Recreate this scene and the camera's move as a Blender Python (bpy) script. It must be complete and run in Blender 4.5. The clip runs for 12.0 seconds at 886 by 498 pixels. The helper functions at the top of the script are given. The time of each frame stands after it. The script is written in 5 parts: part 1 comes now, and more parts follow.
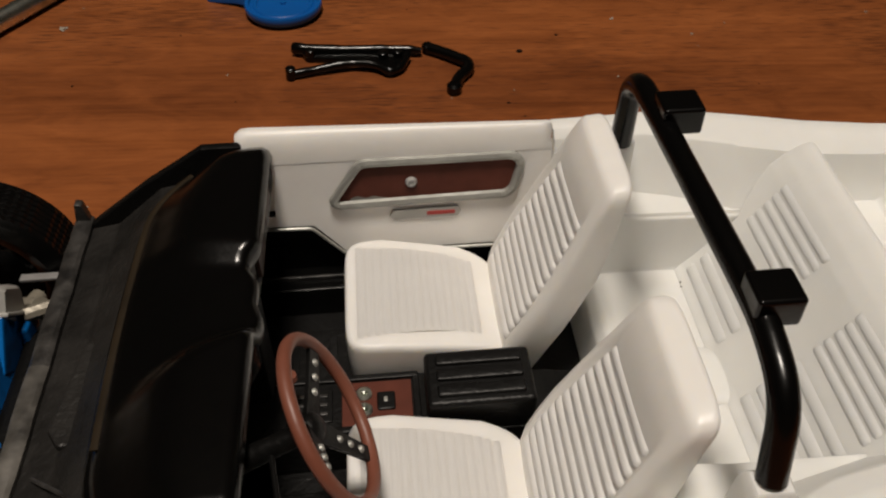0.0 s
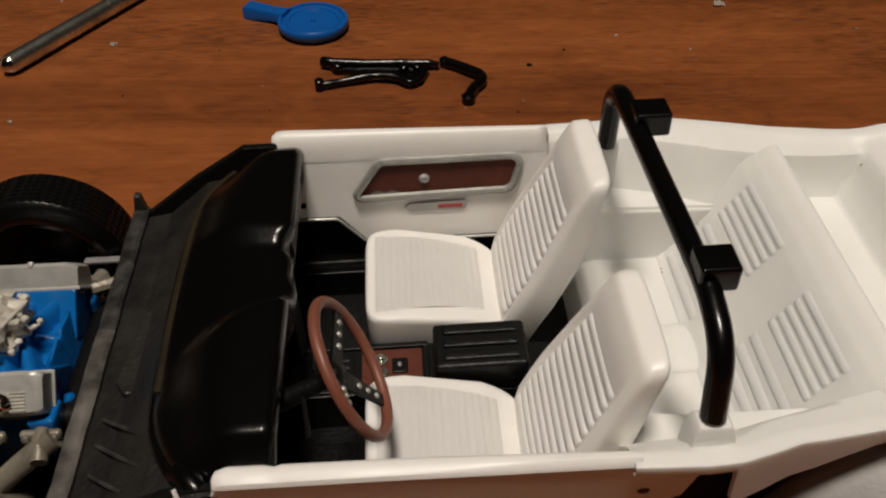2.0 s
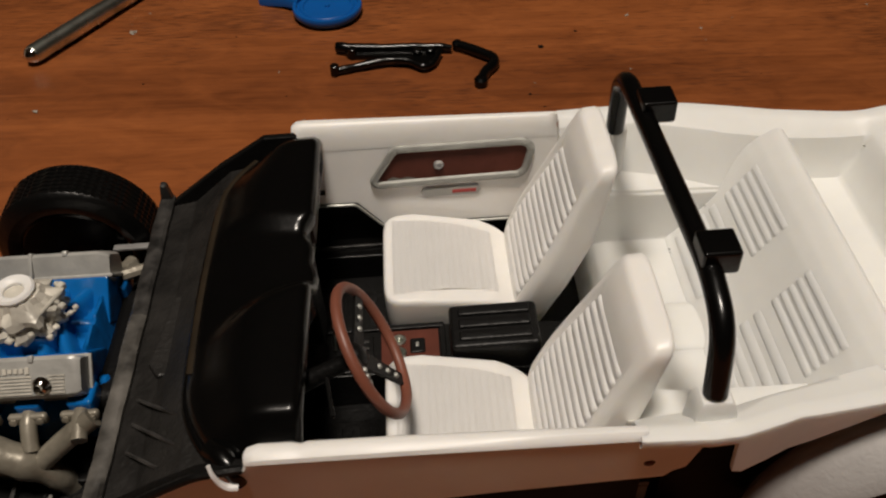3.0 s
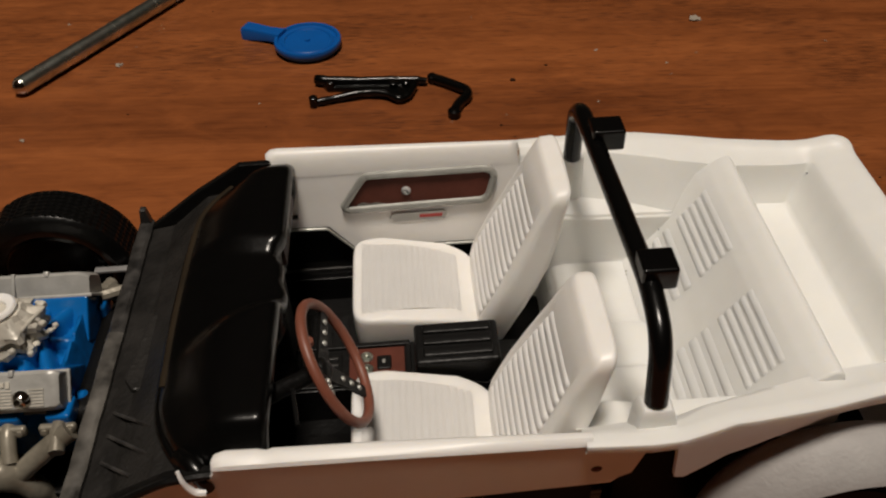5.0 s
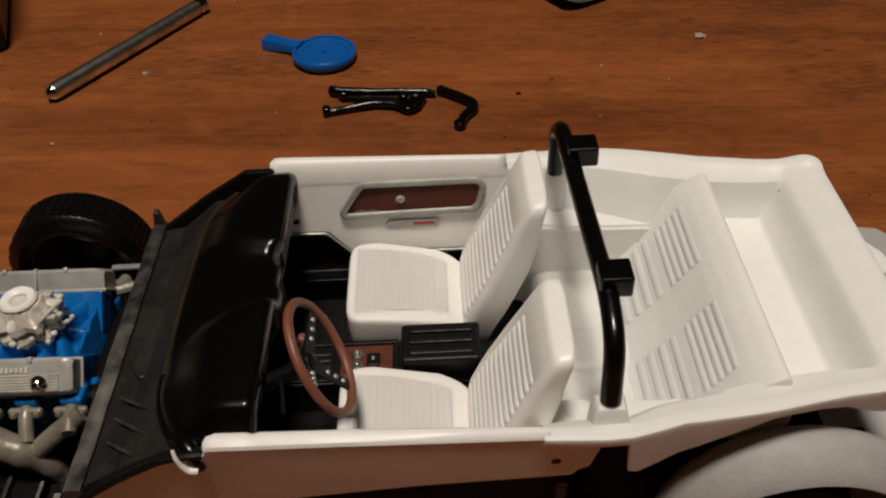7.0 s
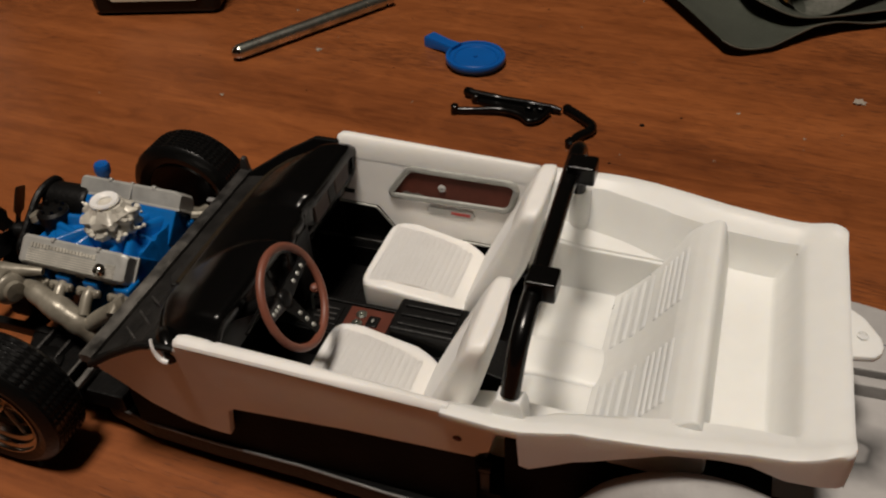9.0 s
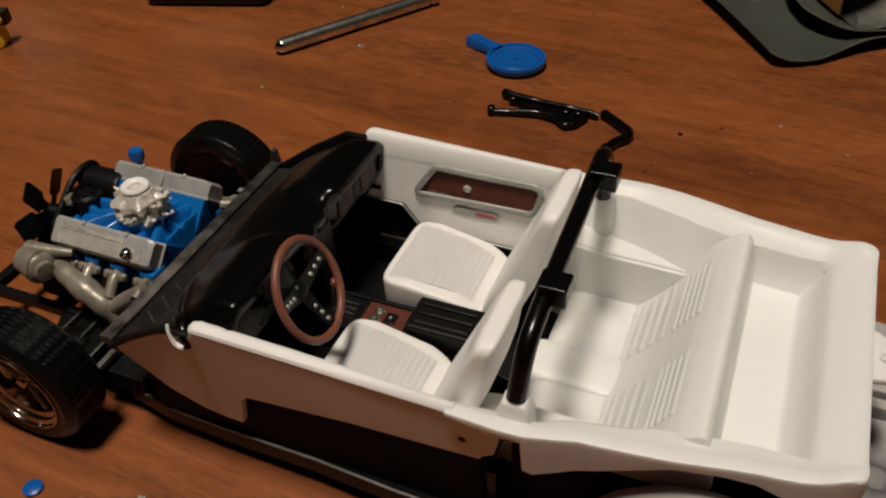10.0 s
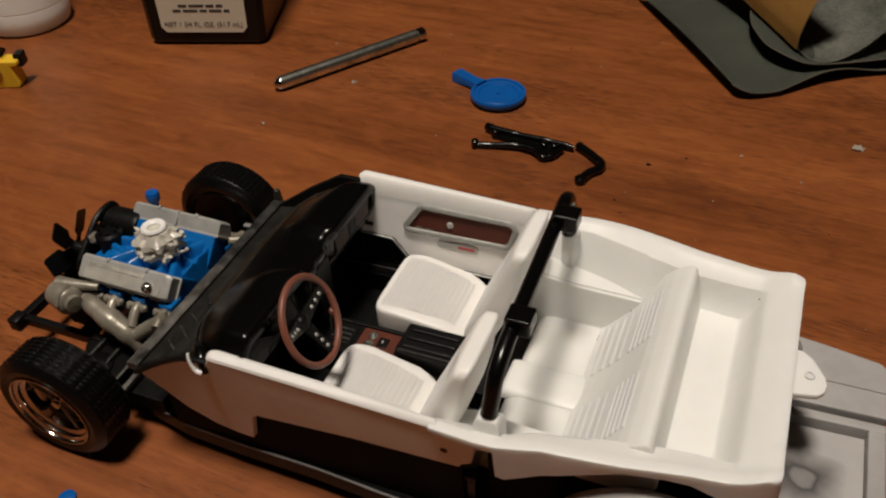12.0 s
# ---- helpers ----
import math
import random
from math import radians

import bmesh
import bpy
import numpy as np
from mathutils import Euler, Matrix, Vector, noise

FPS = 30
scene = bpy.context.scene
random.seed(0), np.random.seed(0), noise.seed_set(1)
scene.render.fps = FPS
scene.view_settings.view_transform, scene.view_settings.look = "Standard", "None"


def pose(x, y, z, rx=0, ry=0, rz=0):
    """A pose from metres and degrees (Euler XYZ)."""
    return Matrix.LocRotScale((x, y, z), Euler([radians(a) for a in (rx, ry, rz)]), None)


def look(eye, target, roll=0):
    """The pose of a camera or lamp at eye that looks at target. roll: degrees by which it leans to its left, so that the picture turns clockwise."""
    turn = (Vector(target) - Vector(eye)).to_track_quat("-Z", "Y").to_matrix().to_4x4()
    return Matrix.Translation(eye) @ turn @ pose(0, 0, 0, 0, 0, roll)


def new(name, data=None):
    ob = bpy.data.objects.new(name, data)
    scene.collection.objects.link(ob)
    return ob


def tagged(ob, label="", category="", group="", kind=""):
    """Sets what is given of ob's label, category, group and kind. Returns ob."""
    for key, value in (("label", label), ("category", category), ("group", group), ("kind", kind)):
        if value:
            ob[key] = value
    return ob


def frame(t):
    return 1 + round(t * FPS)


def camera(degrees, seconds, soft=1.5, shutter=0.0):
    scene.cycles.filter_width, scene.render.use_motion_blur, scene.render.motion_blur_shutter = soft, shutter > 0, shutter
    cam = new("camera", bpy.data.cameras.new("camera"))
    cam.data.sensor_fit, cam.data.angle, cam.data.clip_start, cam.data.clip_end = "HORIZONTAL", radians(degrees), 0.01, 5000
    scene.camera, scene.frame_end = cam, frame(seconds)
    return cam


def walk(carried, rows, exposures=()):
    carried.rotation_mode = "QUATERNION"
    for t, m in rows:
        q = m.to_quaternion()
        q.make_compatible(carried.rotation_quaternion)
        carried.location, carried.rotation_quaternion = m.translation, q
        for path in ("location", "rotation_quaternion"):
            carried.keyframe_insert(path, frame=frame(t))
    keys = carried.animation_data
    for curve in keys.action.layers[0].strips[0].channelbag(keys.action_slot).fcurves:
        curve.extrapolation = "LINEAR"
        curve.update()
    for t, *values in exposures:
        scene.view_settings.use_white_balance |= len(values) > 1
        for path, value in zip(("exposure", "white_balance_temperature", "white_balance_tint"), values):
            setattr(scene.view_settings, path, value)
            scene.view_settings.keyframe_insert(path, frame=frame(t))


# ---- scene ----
cam = camera(54.9, 12.0, soft=2.2)
CM = 0.01
PATH = [
    (0, (0.784, -6.67, 11.183), (0.884, -5.236, 9.792), 1.3),
    (0.5, (0.892, -6.816, 11.331), (0.984, -5.376, 9.946), 1.0),
    (1, (1.023, -7.292, 11.369), (1.101, -5.846, 9.989), 1.0),
    (1.5, (0.864, -7.9, 11.71), (0.916, -6.452, 10.332), 0.5),
    (2, (0.947, -8.24, 12.133), (0.991, -6.783, 10.763), 0.2),
    (2.5, (0.751, -8.723, 12.021), (0.768, -7.272, 10.645), -0.8),
    (2.7, (0.966, -8.474, 12.266), (0.97, -7.057, 10.854), -1.7),
    (4.3, (0.83, -9.008, 12.979), (0.858, -7.582, 11.577), 0.1),
    (4.5, (0.918, -9.056, 12.661), (0.949, -7.593, 11.299), -0.3),
    (5, (1.344, -9.142, 12.944), (1.377, -7.674, 11.587), -0.8),
    (5.5, (1.651, -9.06, 13.226), (1.693, -7.589, 11.872), -1.1),
    (6, (1.667, -9.429, 13.061), (1.708, -7.96, 11.705), -1.1),
    (6.5, (1.797, -9.556, 13.47), (1.79, -8.083, 12.117), -1.8),
    (7, (2.094, -9.866, 13.624), (2.055, -8.389, 12.276), -1.4),
    (7.2, (2.407, -9.876, 13.581), (2.339, -8.394, 12.24), -1.3),
    (8.8, (6.024, -10.378, 13.64), (5.495, -8.95, 12.343), -2.1),
    (9, (6.261, -10.429, 13.916), (5.696, -9.019, 12.614), -2.0),
    (9.5, (6.861, -10.121, 14.021), (6.196, -8.75, 12.726), -2.0),
    (10, (6.697, -10.232, 13.862), (6.033, -8.862, 12.565), -1.9),
    (10.5, (7.111, -10.017, 14.217), (6.442, -8.65, 12.92), -2.7),
    (11, (7.297, -9.285, 15.303), (6.651, -7.906, 14.007), -2.3),
    (11.5, (7.433, -10.426, 15.534), (6.781, -9.046, 14.241), -2.5),
    (12, (7.499, -11.269, 15.674), (6.839, -9.887, 14.388), -2.4),
]
walk(cam, [(t, look(Vector(eye) * CM, Vector(target) * CM, roll)) for t, eye, target, roll in PATH],
     exposures=[(0, 0.0), (1.5, -0.03), (2.5, 0.05), (5, 0.03), (5.5, -0.01), (7, 0.0), (9.5, -0.02), (10.5, 0.06), (12, 0.09)])

# ---------------------------------------------------------------- light
world = bpy.data.worlds.new("evening")
world.use_nodes = True
world.node_tree.nodes["Background"].inputs[0].default_value = (1.0, 0.85, 0.7, 1)
world.node_tree.nodes["Background"].inputs[1].default_value = 0.01
scene.world = world

lamp_data = bpy.data.lights.new("ceiling_lamp", "AREA")
lamp_data.shape, lamp_data.size = "DISK", 0.28
lamp_data.energy, lamp_data.color = 19.0, (1.0, 0.893, 0.778)
lamp = new("ceiling_lamp", lamp_data)
lamp.matrix_world = look((-0.05, -0.18, 1.45), (0.0, 0.0, 0.0))

# ---------------------------------------------------------------- materials
def rgba(c):
    return (c[0], c[1], c[2], 1.0)


def surface(name, colour, rough=0.5, metal=0.0, vary=0.15, size=300.0, bump=0.1, bump_size=900.0, coat=0.0,
            colour2=None, patch=40.0, rough_vary=0.1, spec=0.5):
    """A paint, plastic or metal: a base colour with patches and grain, uneven gloss and fine relief."""
    m = bpy.data.materials.new(name)
    m.use_nodes = True
    t = m.node_tree
    b = t.nodes["Principled BSDF"]
    co = t.nodes.new("ShaderNodeTexCoord")
    n1 = t.nodes.new("ShaderNodeTexNoise")
    n1.inputs["Scale"].default_value, n1.inputs["Detail"].default_value = patch, 4
    n2 = t.nodes.new("ShaderNodeTexNoise")
    n2.inputs["Scale"].default_value, n2.inputs["Detail"].default_value = size, 3
    t.links.new(co.outputs["Object"], n1.inputs["Vector"])
    t.links.new(co.outputs["Object"], n2.inputs["Vector"])
    mix = t.nodes.new("ShaderNodeMix")
    mix.data_type = "RGBA"
    c2 = colour2 or tuple(v * (1 - vary) for v in colour)
    mix.inputs["A"].default_value, mix.inputs["B"].default_value = rgba(colour), rgba(c2)
    ramp = t.nodes.new("ShaderNodeMapRange")
    ramp.inputs["From Min"].default_value, ramp.inputs["From Max"].default_value = 0.35, 0.75
    avg = t.nodes.new("ShaderNodeMath")
    avg.operation = "MULTIPLY_ADD"
    avg.inputs[1].default_value, avg.inputs[2].default_value = 0.35, 0.0
    t.links.new(n2.outputs["Fac"], avg.inputs[0])
    add = t.nodes.new("ShaderNodeMath")
    add.operation = "MULTIPLY_ADD"
    add.inputs[1].default_value = 0.65
    t.links.new(n1.outputs["Fac"], add.inputs[0])
    t.links.new(avg.outputs[0], add.inputs[2])
    t.links.new(add.outputs[0], ramp.inputs["Value"])
    t.links.new(ramp.outputs[0], mix.inputs["Factor"])
    t.links.new(mix.outputs["Result"], b.inputs["Base Color"])
    rr = t.nodes.new("ShaderNodeMapRange")
    rr.inputs["To Min"].default_value, rr.inputs["To Max"].default_value = max(rough - rough_vary, 0.02), rough + rough_vary
    t.links.new(n1.outputs["Fac"], rr.inputs["Value"])
    t.links.new(rr.outputs[0], b.inputs["Roughness"])
    b.inputs["Metallic"].default_value = metal
    b.inputs["Coat Weight"].default_value = coat
    b.inputs["Specular IOR Level"].default_value = spec
    if bump:
        n3 = t.nodes.new("ShaderNodeTexNoise")
        n3.inputs["Scale"].default_value, n3.inputs["Detail"].default_value = bump_size, 2
        t.links.new(co.outputs["Object"], n3.inputs["Vector"])
        bp = t.nodes.new("ShaderNodeBump")
        bp.inputs["Strength"].default_value, bp.inputs["Distance"].default_value = bump, 0.0003
        t.links.new(n3.outputs["Fac"], bp.inputs["Height"])
        t.links.new(bp.outputs[0], b.inputs["Normal"])
    return m


def wood_material():
    """Red-brown varnished table wood: long streaks, short dark pores, broad bands."""
    m = bpy.data.materials.new("table_wood")
    m.use_nodes = True
    t = m.node_tree
    b = t.nodes["Principled BSDF"]
    co = t.nodes.new("ShaderNodeTexCoord")

    def noise_at(scale, sx, sy, detail=5, distort=0.0, rough=0.6):
        mp = t.nodes.new("ShaderNodeMapping")
        mp.inputs["Scale"].default_value = (sx, sy, sy)
        mp.inputs["Rotation"].default_value = (0, 0, radians(1.5))
        n = t.nodes.new("ShaderNodeTexNoise")
        n.inputs["Scale"].default_value, n.inputs["Detail"].default_value = scale, detail
        n.inputs["Distortion"].default_value, n.inputs["Roughness"].default_value = distort, rough
        t.links.new(co.outputs["Object"], mp.inputs["Vector"])
        t.links.new(mp.outputs[0], n.inputs["Vector"])
        return n

    broad = noise_at(16.0, 0.32, 2.6, 5, 0.5)
    streak = noise_at(110.0, 0.13, 1.5, 6, 0.4, 0.7)
    pores = noise_at(500.0, 0.34, 4.2, 2, 0.0, 0.45)
    fibre = noise_at(500.0, 0.04, 2.2, 2, 0.0, 0.5)
    knots = noise_at(17.0, 0.45, 1.0, 2, 0.6)
    mottle = noise_at(170.0, 0.40, 1.0, 5, 0.9, 0.65)
    r1 = t.nodes.new("ShaderNodeValToRGB")
    e = r1.color_ramp.elements
    e[0].position, e[0].color = 0.30, (0.126, 0.0345, 0.0088, 1)
    e[1].position, e[1].color = 0.72, (0.308, 0.0945, 0.0252, 1)
    mid = r1.color_ramp.elements.new(0.5)
    mid.color = (0.214, 0.0622, 0.0161, 1)
    s = t.nodes.new("ShaderNodeMath")
    s.operation = "MULTIPLY_ADD"
    s.inputs[1].default_value = 0.58
    t.links.new(broad.outputs["Fac"], s.inputs[0])
    s2 = t.nodes.new("ShaderNodeMath")
    s2.operation = "MULTIPLY"
    s2.inputs[1].default_value = 0.42
    t.links.new(streak.outputs["Fac"], s2.inputs[0])
    t.links.new(s2.outputs[0], s.inputs[2])
    s3 = t.nodes.new("ShaderNodeMath")
    s3.operation = "MULTIPLY_ADD"
    s3.inputs[1].default_value, s3.inputs[2].default_value = 0.20, -0.10
    t.links.new(fibre.outputs["Fac"], s3.inputs[0])
    s4 = t.nodes.new("ShaderNodeMath")
    t.links.new(s.outputs[0], s4.inputs[0])
    t.links.new(s3.outputs[0], s4.inputs[1])
    s5 = t.nodes.new("ShaderNodeMath")
    s5.operation = "MULTIPLY_ADD"
    s5.inputs[1].default_value, s5.inputs[2].default_value = 0.50, -0.25
    t.links.new(mottle.outputs["Fac"], s5.inputs[0])
    s6 = t.nodes.new("ShaderNodeMath")
    t.links.new(s4.outputs[0], s6.inputs[0])
    t.links.new(s5.outputs[0], s6.inputs[1])
    t.links.new(s6.outputs[0], r1.inputs[0])
    pr = t.nodes.new("ShaderNodeMapRange")
    pr.inputs["From Min"].default_value, pr.inputs["From Max"].default_value = 0.77, 0.92
    pr.inputs["To Min"].default_value, pr.inputs["To Max"].default_value = 0.0, 0.52
    kn = t.nodes.new("ShaderNodeMath")
    kn.operation = "MULTIPLY_ADD"
    kn.inputs[1].default_value = 1.2
    t.links.new(knots.outputs["Fac"], kn.inputs[0])
    low = t.nodes.new("ShaderNodeMath")
    low.operation = "SUBTRACT"
    low.inputs[1].default_value = 0.40
    t.links.new(pores.outputs["Fac"], low.inputs[0])
    t.links.new(low.outputs[0], kn.inputs[2])
    t.links.new(kn.outputs[0], pr.inputs["Value"])
    mix = t.nodes.new("ShaderNodeMix")
    mix.data_type = "RGBA"
    mix.inputs["B"].default_value = (0.03, 0.009, 0.004, 1)
    t.links.new(pr.outputs[0], mix.inputs["Factor"])
    t.links.new(r1.outputs[0], mix.inputs["A"])
    t.links.new(mix.outputs["Result"], b.inputs["Base Color"])
    rr = t.nodes.new("ShaderNodeMapRange")
    rr.inputs["To Min"].default_value, rr.inputs["To Max"].default_value = 0.34, 0.52
    t.links.new(streak.outputs["Fac"], rr.inputs["Value"])
    t.links.new(rr.outputs[0], b.inputs["Roughness"])
    bp = t.nodes.new("ShaderNodeBump")
    bp.inputs["Strength"].default_value, bp.inputs["Distance"].default_value = 0.22, 0.0004
    b.inputs["Specular IOR Level"].default_value = 0.36
    bp.invert = True
    t.links.new(pr.outputs[0], bp.inputs["Height"])
    t.links.new(bp.outputs[0], b.inputs["Normal"])
    return m


WOOD = wood_material()
WHITE = surface("white_plastic", (0.875, 0.855, 0.82), 0.42, vary=0.07, bump=0.22, bump_size=260, patch=90, rough_vary=0.14)
TUB_WHITE = surface("bare_white_styrene", (0.785, 0.785, 0.76), 0.45, vary=0.06, bump=0.2, bump_size=260, patch=70, rough_vary=0.14)
BLACK = surface("black_gloss_paint", (0.0022, 0.0021, 0.002), 0.23, vary=0.3, bump=0.14, bump_size=500, spec=0.36, rough_vary=0.06)
SATIN = surface("black_satin_paint", (0.0042, 0.004, 0.0038), 0.40, vary=0.35, bump=0.35, bump_size=1300, spec=0.25)
EDGE = surface("rubbed_lit_edge", (0.30, 0.295, 0.29), 0.4, metal=0.2, vary=0.4, patch=200, bump=0.3, bump_size=700)
STRIP = surface("worn_grey_strip", (0.05, 0.047, 0.043), 0.4, colour2=(0.20, 0.19, 0.175), patch=300, bump=0.4, bump_size=900)
FLANGE = surface("scraped_lit_edge", (0.02, 0.0185, 0.0165), 0.4, colour2=(0.16, 0.15, 0.135), patch=150, bump=0.4, bump_size=700)
WORN = surface("worn_black_edge", (0.010, 0.0095, 0.009), 0.42, colour2=(0.062, 0.058, 0.054), patch=420, bump=0.4, bump_size=900)
COWL = surface("cowl_black", (0.005, 0.0047, 0.0044), 0.42, vary=0.45, patch=90, bump=0.5, bump_size=900, spec=0.18)
SCUFFED = surface("scuffed_black_plastic", (0.008, 0.0075, 0.007), 0.42, colour2=(0.028, 0.026, 0.024), patch=110, bump=0.6, bump_size=1100, spec=0.28)
RUBBER = surface("tyre_rubber", (0.003, 0.0029, 0.0028), 0.34, vary=0.3, bump=0.3, bump_size=900, spec=0.28)
BLUE = surface("engine_blue", (0.004, 0.14, 0.46), 0.2, vary=0.35, patch=120, bump=0.5, bump_size=330)
CLEAN_BLUE = surface("cap_blue", (0.003, 0.092, 0.36), 0.34, vary=0.15, patch=60, bump=0.1)
ALU = surface("aluminium_paint", (0.44, 0.435, 0.41), 0.42, metal=0.2, vary=0.3, patch=150, bump=0.3, bump_size=800)
STEEL = surface("steel_paint", (0.35, 0.32, 0.26), 0.38, metal=0.3, colour2=(0.085, 0.072, 0.05), patch=170, bump=0.3, bump_size=600)
CAST = surface("carburettor_silver", (0.74, 0.70, 0.61), 0.36, metal=0.12, vary=0.6, patch=260, bump=0.5, bump_size=600)
CHROME = surface("chrome_plating", (0.72, 0.70, 0.66), 0.09, metal=1.0, vary=0.2, patch=120, bump=0.12, bump_size=260, rough_vary=0.05)
DULL_CHROME = surface("dull_chrome", (0.86, 0.86, 0.78), 0.30, metal=1.0, colour2=(0.16, 0.23, 0.19), patch=130, bump=0.25, bump_size=220, rough_vary=0.1)
COPPER = surface("tinted_chrome", (0.55, 0.52, 0.47), 0.11, metal=1.0, vary=0.3, patch=150, bump=0.2, bump_size=260, rough_vary=0.08)
SILVER = surface("silver_pen_paint", (0.42, 0.42, 0.39), 0.42, metal=0.4, vary=0.4, patch=220, bump=0.5, bump_size=500)
BROWN = surface("wood_brown_paint", (0.115, 0.034, 0.022), 0.5, vary=0.4, patch=140, bump=0.25, bump_size=500, spec=0.15)
DASH_BROWN = surface("dash_brown_paint", (0.062, 0.034, 0.027), 0.42, vary=0.4, patch=140, bump=0.25, bump_size=500, spec=0.3)
DULL_BROWN = surface("dull_brown_seam", (0.026, 0.018, 0.010), 0.6, vary=0.5, patch=120, bump=0.3, bump_size=600, spec=0.12)
RIM_BROWN = surface("wheel_rim_brown", (0.20, 0.066, 0.040), 0.45, vary=0.2, patch=120, bump=0.25, bump_size=500)
RED = surface("red_paint", (0.42, 0.028, 0.022), 0.4, vary=0.2)
PRIMER = surface("grey_primer", (0.385, 0.372, 0.362), 0.62, vary=0.24, patch=60, bump=0.3, bump_size=1500)
SAND_GREY = surface("sanding_sheet_grey", (0.112, 0.122, 0.095), 0.8, vary=0.35, patch=30, size=900, bump=0.6, bump_size=2600)
SAND_WORN = surface("sanding_sheet_worn", (0.105, 0.11, 0.088), 0.75, colour2=(0.34, 0.335, 0.29), patch=75, size=700, bump=0.5, bump_size=2400)
SAND_EDGE = surface("sanding_sheet_edge", (0.10, 0.088, 0.062), 0.8, colour2=(0.05, 0.05, 0.04), patch=160, bump=0.5, bump_size=1500)
SAND_TAN = surface("sanding_sheet_tan", (0.55, 0.30, 0.075), 0.75, vary=0.25, patch=40, bump=0.3, bump_size=1500)
GLASS_BLACK = surface("bottle_black", (0.006, 0.0058, 0.005), 0.22, vary=0.3, bump=0.05, spec=0.3)
LABEL = surface("label_paper", (0.62, 0.56, 0.44), 0.6, vary=0.12, patch=45, bump=0.1)
INK = surface("label_ink", (0.05, 0.045, 0.04), 0.6, vary=0.2)
MILK = surface("milky_plastic", (0.86, 0.83, 0.76), 0.45, vary=0.08, patch=30)
DUST = surface("pale_dust", (0.34, 0.29, 0.235), 0.8, vary=0.3)
YELLOW = surface("yellow_plastic", (0.82, 0.52, 0.03), 0.35, vary=0.15, patch=60)
PLASTER = surface("wall_paint", (0.40, 0.345, 0.275), 0.8, vary=0.08, patch=3, size=40, bump=0.1, bump_size=150)
# flat black paint with the shade of hollows put into its colour
FLAT_BLACK = surface("flat_black_and_shade", (0.0026, 0.0024, 0.0023), 0.6, vary=0.3, patch=80, bump=0.2, spec=0.08)
FLOORING = surface("floor_boards", (0.07, 0.045, 0.028), 0.6, vary=0.3, patch=4, size=60, bump=0.1, bump_size=150)

for plastic, weight in ((WHITE, 0.35), (TUB_WHITE, 0.35)):
    plastic.node_tree.nodes["Principled BSDF"].inputs["Subsurface Weight"].default_value = weight
    plastic.node_tree.nodes["Principled BSDF"].inputs["Subsurface Radius"].default_value = (1.0, 0.9, 0.75)
    plastic.node_tree.nodes["Principled BSDF"].inputs["Subsurface Scale"].default_value = 0.003
MILK.node_tree.nodes["Principled BSDF"].inputs["Subsurface Weight"].default_value = 0.7
MILK.node_tree.nodes["Principled BSDF"].inputs["Subsurface Radius"].default_value = (0.02, 0.018, 0.015)
MILK.node_tree.nodes["Principled BSDF"].inputs["Subsurface Scale"].default_value = 1.0


def overspray(m, spot, dark, edge):
    """A round puff of black overspray with a lighter middle on a painted material."""
    t = m.node_tree
    b = t.nodes["Principled BSDF"]
    old = b.inputs["Base Color"].links[0].from_socket
    co, dist = t.nodes.new("ShaderNodeTexCoord"), t.nodes.new("ShaderNodeVectorMath")
    wob, sc, add = t.nodes.new("ShaderNodeTexNoise"), t.nodes.new("ShaderNodeVectorMath"), t.nodes.new("ShaderNodeVectorMath")
    wob.inputs["Scale"].default_value = 160.0
    sc.operation, sc.inputs["Scale"].default_value = "SCALE", 0.006
    t.links.new(co.outputs["Object"], wob.inputs["Vector"])
    t.links.new(wob.outputs["Color"], sc.inputs[0])
    t.links.new(co.outputs["Object"], add.inputs[0])
    t.links.new(sc.outputs[0], add.inputs[1])
    dist.operation = "DISTANCE"
    dist.inputs[1].default_value = Vector(spot) + Vector((0.003, 0.003, 0.003))
    t.links.new(add.outputs[0], dist.inputs[0])
    ramp = t.nodes.new("ShaderNodeValToRGB")
    e = ramp.color_ramp.elements
    e[0].position, e[0].color = 0.0, (0.45, 0.45, 0.45, 1)
    e[1].position, e[1].color = 1.0, (0, 0, 0, 1)
    e.new(0.22).color = (0.55, 0.55, 0.55, 1)
    e.new(0.34).color = (0.92, 0.92, 0.92, 1)
    e.new(0.55).color = (0.6, 0.6, 0.6, 1)
    rng = t.nodes.new("ShaderNodeMapRange")
    rng.inputs["From Max"].default_value = edge
    t.links.new(dist.outputs["Value"], rng.inputs["Value"])
    t.links.new(rng.outputs[0], ramp.inputs[0])
    mix = t.nodes.new("ShaderNodeMix")
    mix.data_type = "RGBA"
    mix.inputs["B"].default_value = rgba(dark)
    t.links.new(ramp.outputs[0], mix.inputs["Factor"])
    t.links.new(old, mix.inputs["A"])
    t.links.new(mix.outputs["Result"], b.inputs["Base Color"])


PAN_PRIMER = surface("grey_primer_pan", (0.42, 0.405, 0.395), 0.62, vary=0.16, patch=50, bump=0.16, bump_size=1500)
overspray(PAN_PRIMER, (0.0942, -0.0022, 0.0162), (0.03, 0.029, 0.028), 0.0085)

